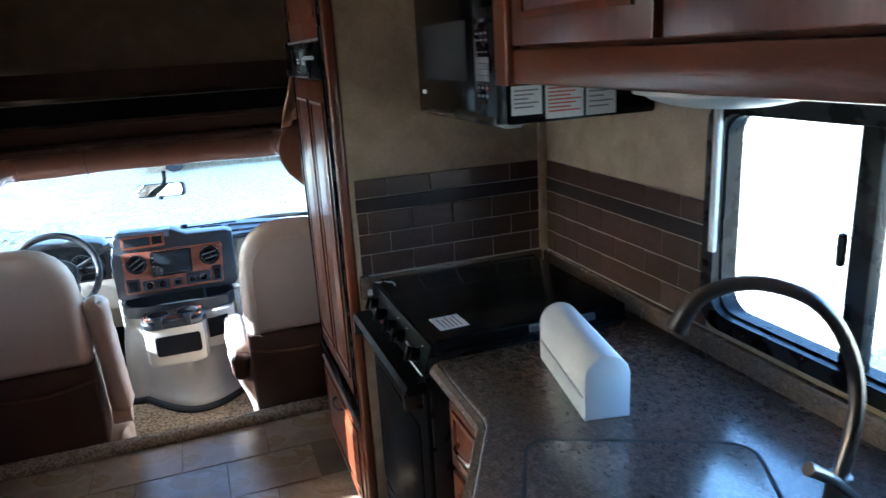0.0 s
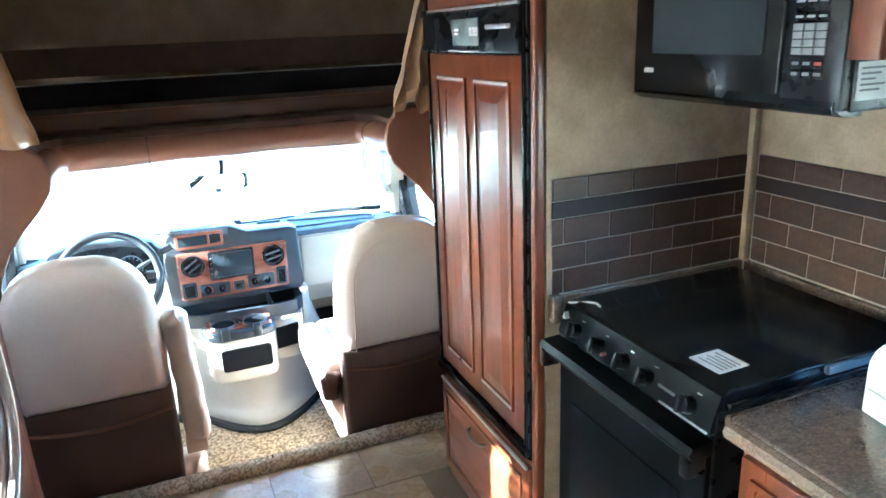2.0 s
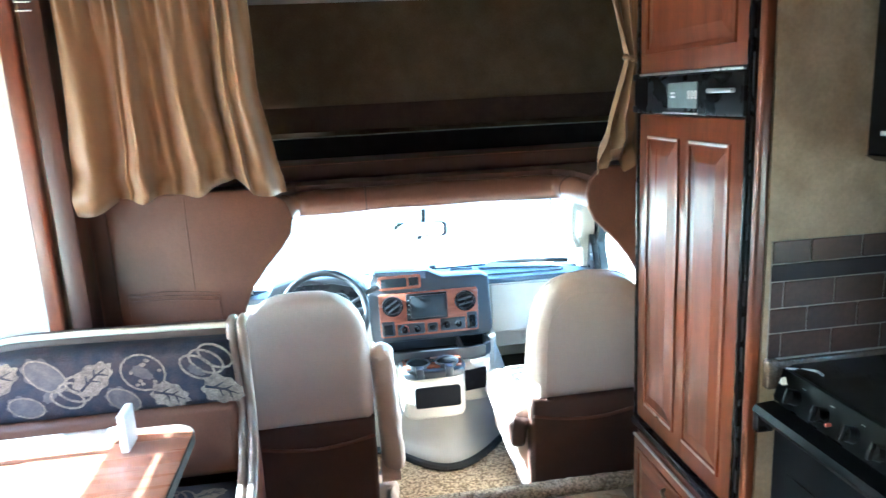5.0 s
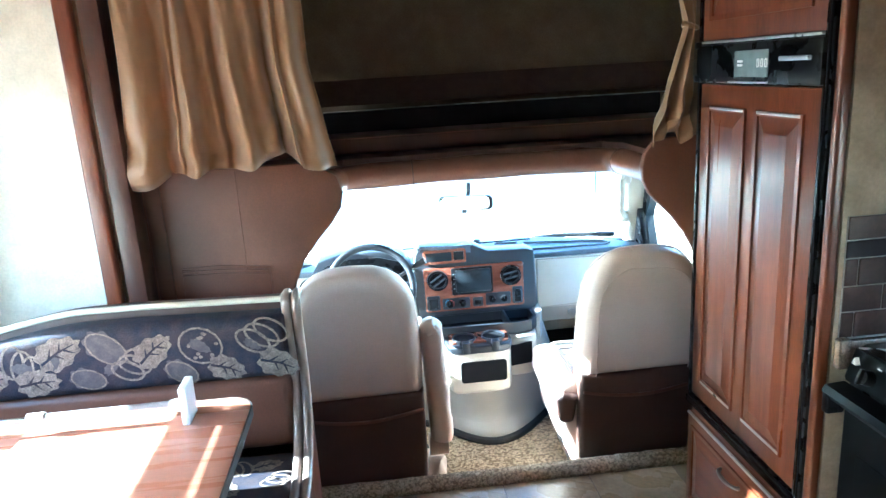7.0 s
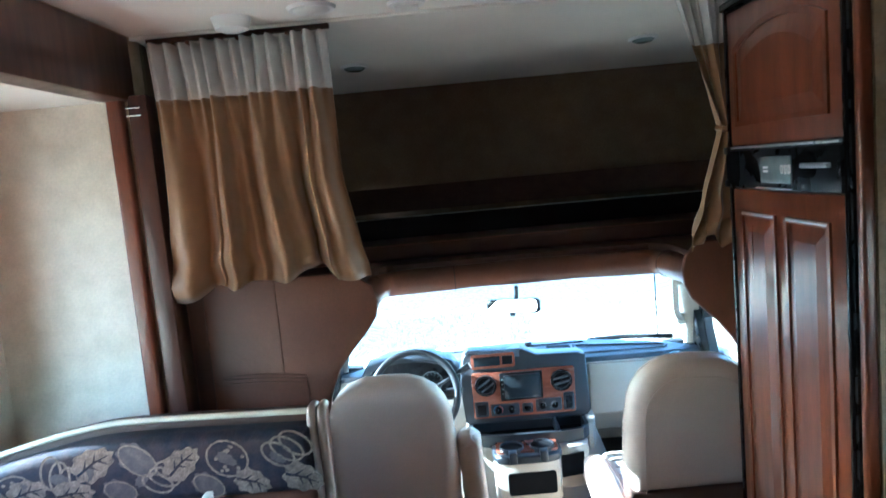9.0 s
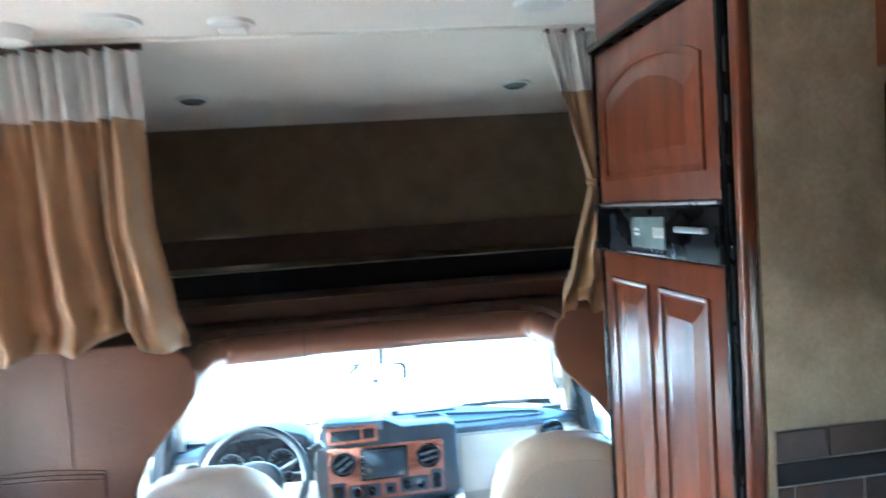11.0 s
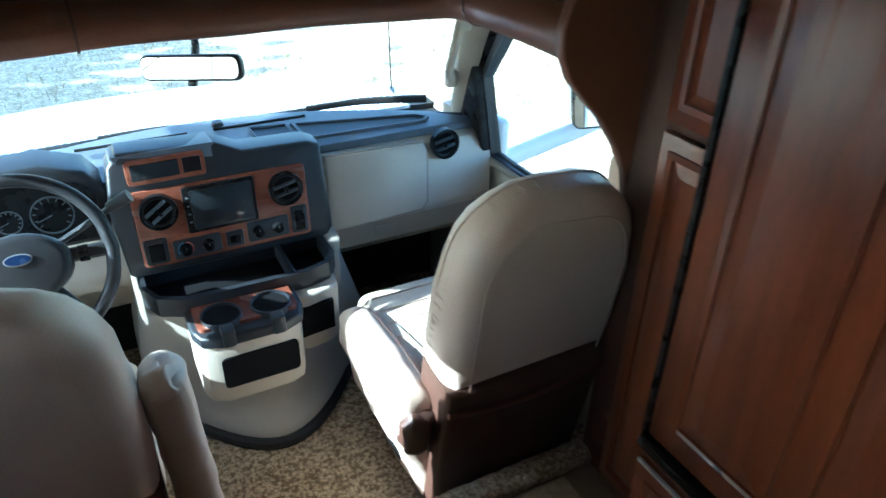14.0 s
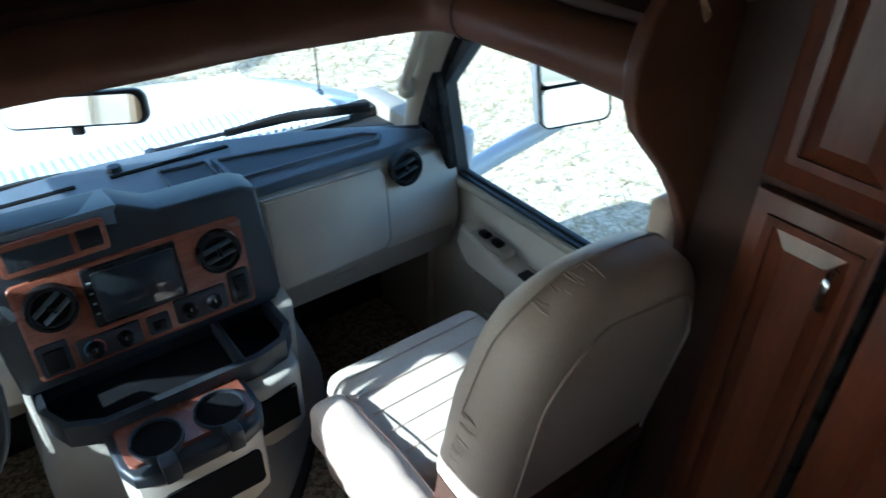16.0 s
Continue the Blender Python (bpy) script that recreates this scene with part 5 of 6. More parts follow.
part("screen", box(-0.262, -0.096, 3.779, 3.783, 0.525, 0.636, 0.001), DARKGLASS, rad)
for k in range(4):
    part("radio_button", box(-0.276, -0.268, 3.779, 3.783, 0.545 + k * 0.024, 0.549 + k * 0.024), LCD, rad)
for x0, x1, z0, z1 in ((-0.408, -0.345, 0.440, 0.515), (-0.333, -0.200, 0.440, 0.497), (-0.186, -0.136, 0.444, 0.492), (-0.122, 0.000, 0.445, 0.508), (0.010, 0.060, 0.443, 0.530)):
    sw = part("switch_panel", prism(round_rect(x0, x1, z0, z1, 0.007), "y", 3.785, 3.794, 0.002), DASHDARK, st, "grey switch panel")
    if x1 - x0 > 0.08:
        for q in (0.25, 0.72):
            c = x0 + (x1 - x0) * q
            kb = part("switch_knob", rod((c, 3.768, (z0 + z1) / 2), (c, 3.786, (z0 + z1) / 2), 0.014, 0.017, 18), BLACKPLASTIC, sw)
            part("knob_mark", box(c - 0.001, c + 0.001, 3.7665, 3.769, (z0 + z1) / 2 + 0.003, (z0 + z1) / 2 + 0.012), LCD, kb)
    else:
        part("switch_key", box(x0 + 0.010, x1 - 0.010, 3.780, 3.786, z0 + 0.010, z1 - 0.014, 0.002), BLACKPLASTIC, sw)

for a0, a1, mat, nm in ((100, 215, BLUEINK, "cold_mark"), (-35, 80, REDINK, "warm_mark")):
    part(nm, tube([(-0.300 + 0.021 * math.cos(radians(a0 + (a1 - a0) * k / 6)), 3.784, 0.4685 + 0.021 * math.sin(radians(a0 + (a1 - a0) * k / 6))) for k in range(7)], 0.0016, 6, 2), mat, st)

# driver's side
part("cluster_hood", prism([(-0.93, 0.52), (-0.47, 0.52), (-0.46, 0.66), (-0.50, 0.72), (-0.60, 0.752), (-0.80, 0.752), (-0.90, 0.72), (-0.94, 0.66)], "y", 3.83, 3.98, 0.014, 3), DASHDARK, dash, "charcoal instrument hood")
cl = part("cluster_face", prism([(-0.90, 0.54), (-0.50, 0.54), (-0.49, 0.66), (-0.53, 0.70), (-0.62, 0.725), (-0.78, 0.725), (-0.87, 0.70), (-0.91, 0.66)], "y", 3.822, 3.831), BLACKPLASTIC, dash)
for x, r in ((-0.80, 0.052), (-0.60, 0.052), (-0.70, 0.032)):
    n = 28
    o = [(x + r * math.cos(2 * math.pi * k / n), 0.625 + r * math.sin(2 * math.pi * k / n)) for k in range(n)]
    i = [(x + r * 0.93 * math.cos(2 * math.pi * k / n), 0.625 + r * 0.93 * math.sin(2 * math.pi * k / n)) for k in range(n)]
    g = part("gauge", ring_prism(o, i, "y", 3.817, 3.823), GAUGE, cl, "round instrument dial")
    b = bmesh.new()
    for k in range(11):
        a = radians(-40 + k * 26)
        box(-0.0015, 0.0015, -0.001, 0.001, r * 0.70, r * 0.88, bm=b, m=Matrix.Translation((x, 3.8205, 0.625)) @ Matrix.Rotation(a - math.pi / 2, 4, "Y"))
    tagged(part("dial_marks", b, GAUGE, g), kind="stuff")
    part("needle", box(-0.001, 0.001, -0.001, 0.001, 0, r * 0.8, m=Matrix.Translation((x, 3.819, 0.625)) @ Matrix.Rotation(radians(-110), 4, "Y")), GAUGE, g)
part("knee_panel", prism([(3.90, 0.31), (3.85, 0.36), (3.845, 0.50), (3.90, 0.50)], "x", -1.05, -0.47, 0.006), TAN, dash)

wheel = thing("steering_wheel", "dark grey steering wheel with a padded hub", "steering wheel", at=(-0.668, 3.545, 0.655))
wheel.rotation_euler = (radians(-28), 0, 0)
WR = 0.188
part("rim", tube([(WR * math.cos(2 * math.pi * k / 16), 0, WR * math.sin(2 * math.pi * k / 16)) for k in range(17)], 0.0155, 12, 4, closed=True, up=(0, 1, 0)), WHEELGRIP, wheel, "dark grip rim")
hub = part("hub", prism([(0.105 * math.cos(2 * math.pi * k / 24), 0.078 * math.sin(2 * math.pi * k / 24) - 0.008) for k in range(24)], "y", -0.03, 0.05, 0.02, 4), WHEELGRIP, wheel, "padded charcoal hub")
part("badge_rim", prism([(0.029 * math.cos(2 * math.pi * k / 20), 0.0135 * math.sin(2 * math.pi * k / 20) + 0.012) for k in range(20)], "y", -0.032, -0.028), SILVERLINE, hub)
part("badge", prism([(0.026 * math.cos(2 * math.pi * k / 20), 0.011 * math.sin(2 * math.pi * k / 20) + 0.012) for k in range(20)], "y", -0.034, -0.029), BADGE, hub, "plain dark blue oval badge")
for a in (0, 180, 235, 305):
    c, s_ = math.cos(radians(a)), math.sin(radians(a))
    sp = part("spoke", tube([(0.06 * c, 0.005, 0.06 * s_), (0.12 * c, 0.002, 0.12 * s_), (WR * c, 0, WR * s_)], 0.017, 8, 4, flat=0.5, up=(0, 1, 0)), WHEELGRIP, wheel)
    if a in (0, 180):
        for k in range(3):
            part("wheel_key", box(0.128 * c - 0.011, 0.128 * c + 0.011, -0.016, -0.008, -0.02 + k * 0.014, -0.010 + k * 0.014, 0.002), BLACKPLASTIC, sp)
part("column", rod((0, 0.03, 0), (0, 0.26, -0.02), 0.05, 0.06, 20), DASHDARK, wheel)
stalk = part("gear_stalk", tube([(0.05, 0.06, 0.02), (0.14, 0.05, 0.06), (0.225, 0.02, 0.10)], 0.008, 8, 6), DASHDARK, wheel)
part("stalk_tip", rod((0.20, 0.03, 0.09), (0.25, 0.01, 0.11), 0.013, 0.016), DASHDARK, stalk, "dark grey tip")
part("turn_stalk", tube([(-0.05, 0.06, 0.02), (-0.14, 0.05, 0.03), (-0.20, 0.03, 0.04)], 0.008, 8, 6), DASHDARK, wheel)

# the dashboard's face leans away towards the top
for o in dash.children_recursive:
    for v in o.data.vertices:
        d = 0.32 * max(0.0, v.co.z - 0.42) * min(1.0, max(0.0, (4.22 - v.co.y) / 0.35))
        v.co += Vector(((v.co.x + 0.43) * d / 2.4, d, -(1.5 - v.co.z) * d / 2.4))

# engine console
con = thing("engine_console", "tan and grey engine cover console on the cab floor", "console", at=(0, 0, 0))


def console_ring(z, x0, x1, nose, half):
    """Wide body that swells into a rounded nose in front; one level of its skin."""
    pts = [(x1, 4.05), (x1, 3.95), (x1, 3.87)]
    for k in range(41):
        x = x1 + (x0 - x1) * k / 40
        w = min(1.0, abs(x + 0.13) / (half if x > -0.13 else half * 0.92))
        edge = max(0.0, 0.05 - min(x1 - x, x - x0)) / 0.05
        pts.append((x, 3.825 - nose * (0.5 + 0.5 * math.cos(math.pi * w)) ** 0.5 + 0.035 * edge * edge))
    pts += [(x0, 3.87), (x0, 3.95), (x0, 4.05)]
    return [(u, v, z) for u, v in pts]


rows = [console_ring(*q) for q in ((-0.19, -0.50, 0.262, 0.238, 0.30), (-0.150, -0.497, 0.258, 0.232, 0.30), (-0.128, -0.492, 0.256, 0.216, 0.295), (-0.112, -0.490, 0.254, 0.188, 0.29), (-0.098, -0.49, 0.253, 0.176, 0.285), (-0.07, -0.488, 0.252, 0.164, 0.285),
        (-0.02, -0.487, 0.250, 0.150, 0.29), (0.06, -0.485, 0.246, 0.140, 0.30), (0.14, -0.478, 0.225, 0.145, 0.32), (0.24, -0.462, 0.192, 0.160, 0.34), (0.32, -0.452, 0.162, 0.176, 0.37), (0.345, -0.448, 0.152, 0.180, 0.38))]
b = sheet(rows)
b.faces.new([v for v in b.verts if abs(v.co.z - 0.345) < 1e-5])
part("cover", b, CONSOLE, con, "grey-tan moulded engine cover")
part("base_seal", tube([(u, v - 0.006, -0.172) for u, v, _ in console_ring(0, -0.505, 0.267, 0.243, 0.30)[2:-2]], 0.019, 8, 1), RUBBER, con, "black rubber base seal")
TRAY = [(-0.44, 3.74), (-0.41, 3.67), (-0.34, 3.635), (0.0, 3.63), (0.07, 3.65), (0.105, 3.70), (0.105, 3.84), (-0.44, 3.84)]
TRAY_IN = [(-0.425, 3.743), (-0.40, 3.685), (-0.335, 3.652), (-0.002, 3.647), (0.062, 3.665), (0.09, 3.705), (0.09, 3.828), (-0.425, 3.828)]
tray = part("bin_tray", ring_prism(TRAY, TRAY_IN, "z", 0.345, 0.402), DASHDARK, con, "charcoal bin tray")
# floor blackened for the shade deep in the bin
part("bin_floor", prism(TRAY_IN, "z", 0.3455, 0.350), HOLLOWSHADE, tray)
for sd, q in ((1, [(0.107, 3.715), (0.126, 3.72), (0.148, 3.77), (0.155, 3.92), (0.107, 3.92)]), (-1, [(-0.442, 3.745), (-0.450, 3.75), (-0.456, 3.79), (-0.460, 3.92), (-0.442, 3.92)])):
    b = prism(q, "z", 0.30, 0.425, 0.003, 2)
    for v in b.verts:
        v.co.z -= 0.22 * max(0.0, 3.86 - v.co.y) * (1 if v.co.z > 0.2 else 0)
    part("cover_shoulder", b, CONSOLE, con, "moulded shoulder of the engine cover")
part("bin_divider", box(-0.045, -0.033, 3.64, 3.83, 0.352, 0.408, 0.004), DASHDARK, tray)
blk = part("cup_block", prism([(-0.345, 3.70), (-0.345, 3.55), (-0.33, 3.51), (-0.29, 3.492), (-0.11, 3.492), (-0.07, 3.51), (-0.055, 3.55), (-0.055, 3.70)], "z", 0.125, 0.345, 0.018, 3), TAN, con, "cream front storage block")
ct = part("cup_tray", prism([(-0.352, 3.68), (-0.352, 3.545), (-0.335, 3.50), (-0.29, 3.48), (-0.11, 3.48), (-0.065, 3.50), (-0.048, 3.545), (-0.048, 3.68)], "z", 0.325, 0.362, 0.010, 3), DASHDARK, blk, "charcoal cup holder tray")
part("wood_inlay", prism(round_rect(-0.335, -0.065, 3.52, 3.66, 0.02), "z", 0.361, 0.372), COPPER, ct, "copper wood inlay")
for x in (-0.267, -0.133):
    n = 32
    o = [(x + 0.0545 * math.cos(2 * math.pi * k / n), 3.56 + 0.0545 * math.sin(2 * math.pi * k / n)) for k in range(n)]
    i = [(x + 0.050 * math.cos(2 * math.pi * k / n), 3.56 + 0.050 * math.sin(2 * math.pi * k / n)) for k in range(n)]
    cu = part("cup_ring", ring_prism(o, i, "z", 0.358, 0.382), DASHDARK, ct)
    # flat disc, painted with the darkness of a deep cup
    part("cup_well", rod((x, 3.56, 0.360), (x, 3.56, 0.3735), 0.050, seg=n), HOLLOWSHADE, cu)
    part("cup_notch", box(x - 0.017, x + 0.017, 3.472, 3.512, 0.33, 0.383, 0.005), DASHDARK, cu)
# both pockets are flat plates; their black is the shade inside
part("front_pocket", prism(round_rect(-0.295, -0.085, 0.185, 0.285, 0.014), "y", 3.486, 3.494), HOLLOWSHADE, blk, "flat black plate for the shade in an open pocket")
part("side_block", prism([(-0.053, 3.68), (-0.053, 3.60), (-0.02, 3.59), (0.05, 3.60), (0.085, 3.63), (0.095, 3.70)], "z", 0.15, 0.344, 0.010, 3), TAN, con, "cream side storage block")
part("side_pocket", prism([(-0.045, 0.205), (0.055, 0.215), (0.055, 0.315), (-0.045, 0.305)], "y", 3.584, 3.596), HOLLOWSHADE, con)

# ---- cab shell ----
def both(fn):
    for s in (1, -1):
        fn(s, lambda x: x if s == 1 else -0.34 - x)


def cab_side(s, mx):
    side = "right" if s == 1 else "left"
    d = thing("door_" + side, "tan plastic cab door panel with a window", "door", kind="structure")
    part("panel", prism([(3.05, -0.20), (4.02, -0.20), (4.02, 0.47), (3.93, 0.50), (3.05, 0.50)], "x", mx(0.765), mx(0.81), 0.006), TAN, d)
    part("sill", box(min(mx(0.745), mx(0.80)), max(mx(0.745), mx(0.80)), 3.05, 3.96, 0.495, 0.522, 0.008, 3), TANDARK, d)
    part("weather_strip", box(min(mx(0.772), mx(0.785)), max(mx(0.772), mx(0.785)), 3.15, 3.87, 0.520, 0.536, 0.003), RUBBER, d)
    ar = part("armrest", prism([(3.30, 0.36), (3.62, 0.385), (3.78, 0.42), (3.80, 0.36), (3.74, 0.30), (3.30, 0.28)], "x", mx(0.69), mx(0.766), 0.014, 3), TAN, d)
    part("switch_plate", box(min(mx(0.70), mx(0.745)), max(mx(0.70), mx(0.745)), 3.60, 3.75, 0.392, 0.412, 0.004), TANDARK, ar)
    for k in range(2):
        part("window_switch", box(min(mx(0.71), mx(0.735)), max(mx(0.71), mx(0.735)), 3.63 + k * 0.055, 3.665 + k * 0.055, 0.410, 0.424, 0.003), BLACKPLASTIC, ar)
    part("pull_cup", box(min(mx(0.70), mx(0.74)), max(mx(0.70), mx(0.74)), 3.36, 3.54, 0.368, 0.384, 0.004), RUBBER, ar)
    part("speaker", rod((mx(0.758), 3.72, 0.18), (mx(0.768), 3.72, 0.18), 0.075, seg=28), TANDARK, d)
    fr = [(3.14, 0.53), (3.875, 0.53), (3.895, 0.80), (3.72, 1.0), (3.62, 1.13), (3.14, 1.13)]
    outer = [(3.05, 0.50), (4.02, 0.50), (4.02, 0.82), (3.84, 1.05), (3.72, 1.18), (3.05, 1.18)]
    part("window_frame", ring_prism(outer, fr, "x", mx(0.77), mx(0.81)), DASHDARK, d, "dark window frame")
    pn = part("pane", prism(fr, "x", mx(0.792), mx(0.795)), PANE, d)
    pn.visible_shadow = False
    sail = part("mirror_sail", prism([(3.88, 0.53), (4.04, 0.51), (4.0, 0.78), (3.90, 0.86)], "x", mx(0.735), mx(0.772), 0.008), BLACKPLASTIC, d, "black corner cover")
    for o in d.children:
        if o.name.split(".")[0] in ("window_frame", "pane", "mirror_sail"):
            for v in o.data.vertices:
                v.co.x -= s * (0.012 + 0.15 * max(0.0, v.co.z - 0.55))
    pil = tagged(part("pillar_" + side, tube([(mx(0.735), 4.06, 0.60), (mx(0.712), 3.99, 0.76), (mx(0.680), 3.90, 0.92), (mx(0.645), 3.80, 1.05), (mx(0.60), 3.69, 1.14)], lambda t: 0.042 + 0.034 * t, 18, 8, flat=0.75), TAN), "pale plastic windscreen pillar", "pillar", kind="structure")
    part("pillar_rear", tube([(mx(0.748), 4.00, 0.54), (mx(0.745), 3.95, 0.78), (mx(0.712), 3.84, 0.95), (mx(0.66), 3.72, 1.10)], lambda t: 0.050 - 0.026 * t, 12, 8), BLACKPLASTIC, pil, "black door seal pillar")
    if s == 1:
        g = thing("grab_handle", "pale plastic grab handle on the windscreen pillar", "handle", at=(0, 0, 0))
        part("grip", tube([(0.635, 3.96, 0.79), (0.605, 3.92, 0.83), (0.575, 3.83, 0.94), (0.56, 3.78, 1.01), (0.575, 3.79, 1.045)], 0.014, 10, 6), TAN, g)
        part("lower_mount", box(0.62, 0.655, 3.95, 3.99, 0.76, 0.82, 0.010, 3), TAN, g)
        part("upper_mount", box(0.56, 0.60, 3.77, 3.81, 0.99, 1.06, 0.010, 3), TAN, g)
    tagged(part("pillar_belt_" + side, box(min(mx(0.70), mx(0.81)), max(mx(0.70), mx(0.81)), 3.035, 3.13, -0.2, 1.2, 0.012), TANDARK), "grey-tan door post", "pillar", kind="structure")
    belt = thing("seat_belt", "grey seat belt with a cream shoulder guide on the door post", "seat belt", at=(0, 0, 0))
    part("guide", box(min(mx(0.60), mx(0.66)), max(mx(0.60), mx(0.66)), 3.06, 3.12, 0.76, 0.86, 0.02, 4), CREAM, belt, "cream shoulder guide")
    part("buckle_ring", tube([(mx(0.66) + 0.025 * math.cos(2 * math.pi * k / 10), 3.05, 0.75 + 0.025 * math.sin(2 * math.pi * k / 10)) for k in range(11)], 0.005, 8, 3, closed=True, up=(0, 1, 0)), CHROME, belt)
    part("webbing", prism([(min(mx(0.64), mx(0.69)), 0.2), (max(mx(0.64), mx(0.69)), 0.2), (max(mx(0.645), mx(0.695)), 0.78), (min(mx(0.645), mx(0.695)), 0.78)], "y", 3.085, 3.089), TANDARK, belt, "grey webbing")
    # outside mirror
    off = -0.03 * s
    mi = thing("door_mirror", "white two-part tow mirror on a long arm outside the cab door", "mirror", at=(0, 0, 0))
    tilt = Matrix.Translation((mx(1.3) + off, 3.97, 0.68)) @ Matrix.Rotation(radians(-12 if s == 1 else 0), 4, "X") @ Matrix.Rotation(radians(-22 * s), 4, "Z") @ Matrix.Translation((-mx(1.3), -3.97, -0.68))
    lo, hi = sorted((mx(1.195), mx(1.44)))
    part("shell", box(lo, hi, 3.93, 4.02, 0.53, 0.84, 0.03, 4), PAINT, mi)
    part("upper_glass", prism(round_rect(lo + 0.005, hi - 0.005, 0.672, 0.836, 0.025), "y", 3.922, 3.931), MIRROR, mi, "large flat mirror glass")
    part("lower_glass", prism(round_rect(lo + 0.005, hi - 0.005, 0.534, 0.660, 0.025), "y", 3.922, 3.931), MIRROR, mi, "small wide-angle mirror glass")
    part("glass_rim", ring_prism(round_rect(lo - 0.001, hi + 0.001, 0.529, 0.841, 0.031), round_rect(lo + 0.004, hi - 0.004, 0.534, 0.836, 0.026), "y", 3.919, 3.945), BLACKPLASTIC, mi, "black rim")
    part("glass_bar", box(lo + 0.008, hi - 0.008, 3.920, 3.934, 0.660, 0.672, 0.003), BLACKPLASTIC, mi)
    for o in mi.children:
        o.data.transform(tilt)
    part("arm", tube([(mx(0.84), 4.0, 0.42), (mx(1.0), 4.0, 0.455), (mx(1.2), 3.99, 0.50), (mx(1.36), 3.98, 0.54)], 0.03, 12, 6, flat=1.2), PAINT, mi, "white mirror arm")
    part("arm_foot", box(min(mx(0.812), mx(0.87)), max(mx(0.812), mx(0.87)), 3.93, 4.06, 0.36, 0.62, 0.02, 3), PAINT, mi)


both(cab_side)
for x0, x1 in ((0.74, 0.80), (-1.14, -1.08)):
    tagged(part("wall_kick", box(x0, x1, 4.0, 4.40, -0.25, 0.62, 0.004), TANDARK), "grey-tan kick panel beside the footwell", "wall", kind="structure")
tagged(part("ceiling_cab", box(-1.12, 0.78, 3.66, 3.90, 1.150, 1.178, 0.004), TANDARK), "headliner strip over the windscreen", "ceiling", kind="structure")
tagged(part("wall_firewall", box(-1.12, 0.78, 4.30, 4.36, -0.25, 0.60), RUBBER), "dark firewall under the dashboard", "wall", kind="structure")
tagged(part("wall_scuttle", box(-1.08, 0.74, 4.02, 4.30, 0.562, 0.580), RUBBER), "dark scuttle panel under the windscreen", "wall", kind="structure")
# windscreen
ws = thing("windscreen", "clear windscreen over the dashboard", "windscreen", kind="structure")
g = sheet([[(-0.17 + (u * 2 - 1) * (0.86 - 0.17 * v), 4.262 - 0.422 * v - (0.28 - 0.18 * v) * (u * 2 - 1) ** 2, 0.635 + 0.535 * v) for u in [k / 12 for k in range(13)]] for v in (0, 0.25, 0.5, 0.75, 1)])
pn = part("pane", g, PANE, ws)
thicken(pn, 0.004)
pn.visible_shadow = False
part("black_border", tube([(-0.17 + (u * 2 - 1) * 0.87, 4.268 - 0.28 * (u * 2 - 1) ** 2, 0.640) for u in [k / 12 for k in range(13)]], 0.014, 8, 2), RUBBER, ws)
part("top_border", tube([(-0.17 + (u * 2 - 1) * 0.66, 3.83 - 0.06 * (u * 2 - 1) ** 2, 1.145) for u in [k / 12 for k in range(13)]], 0.022, 8, 2), RUBBER, ws)
mir = thing("rear_mirror", "rear-view mirror with a dark grey frame hanging at the windscreen", "mirror", at=(-0.185, 3.96, 0.925))
mir.rotation_euler = (radians(-9), radians(-4), radians(-36))
part("shell", prism(round_rect(-0.150, 0.150, -0.036, 0.036, 0.024, 6), "y", 0.0, 0.03, 0.010, 3), DASHDARK, mir)
part("glass", prism(round_rect(-0.142, 0.142, -0.029, 0.029, 0.020, 6), "y", -0.003, 0.001), MIRROR, mir, "mirror glass")
part("stalk", tube([(0, 0.03, 0.01), (0, 0.05, 0.05), (0.005, 0.045, 0.10)], 0.011, 8, 5), DASHDARK, mir)
part("tab", box(-0.012, 0.012, -0.002, 0.014, -0.050, -0.034, 0.003), DASHDARK, mir)
# bonnet, wipers, aerial
bon = thing("bonnet", "white van bonnet in bright sun beyond the windscreen", "bonnet", at=(0, 0, 0))
part("panel", sheet([[(-0.17 + (u * 2 - 1) * (1.0 - 0.06 * v), 4.50 + 0.95 * v - 0.08 * (u * 2 - 1) ** 2, 0.59 - 0.17 * v ** 1.5 - 0.05 * abs(u * 2 - 1) ** 3 - 0.02 * v) for u in [k / 16 for k in range(17)]] for v in [k / 8 for k in range(9)]]), PAINT, bon)
thicken(bon.children[0], 0.01)
part("cowl_grille", prism([(4.29, 0.594), (4.54, 0.585), (4.54, 0.598), (4.29, 0.606)], "x", -0.98, 0.64, 0.003), PAINT, bon, "ribbed cowl grille")
b = bmesh.new()
for k in range(64):
    x = -0.96 + k * 0.0250
    box(x - 0.005, x + 0.005, 4.30, 4.52, 0.606, 0.613, bm=b)
tagged(part("cowl_ribs", b, PAINT, bon), kind="stuff")
for x0 in (-0.33, 0.36):
    wp = thing("wiper", "black windscreen wiper resting on the glass", "wiper", "wipers", at=(0, 0, 0))
    part("arm", tube([(x0 - 0.32, 4.37, 0.615), (x0 - 0.10, 4.32, 0.634), (x0 + 0.10, 4.29, 0.645)], 0.007, 8, 5), DASHDARK, wp)
    part("blade", tube([(x0 - 0.12, 4.32, 0.634), (x0 + 0.08, 4.285, 0.646), (x0 + 0.30, 4.20, 0.650)], 0.008, 8, 5, flat=1.6), RUBBER, wp)
    part("pivot", rod((x0 - 0.32, 4.37, 0.604), (x0 - 0.32, 4.37, 0.620), 0.02, 0.016), DASHDARK, wp)
ae = thing("aerial", "thin black radio aerial on the wing", "aerial", at=(0.70, 4.60, 0.50))
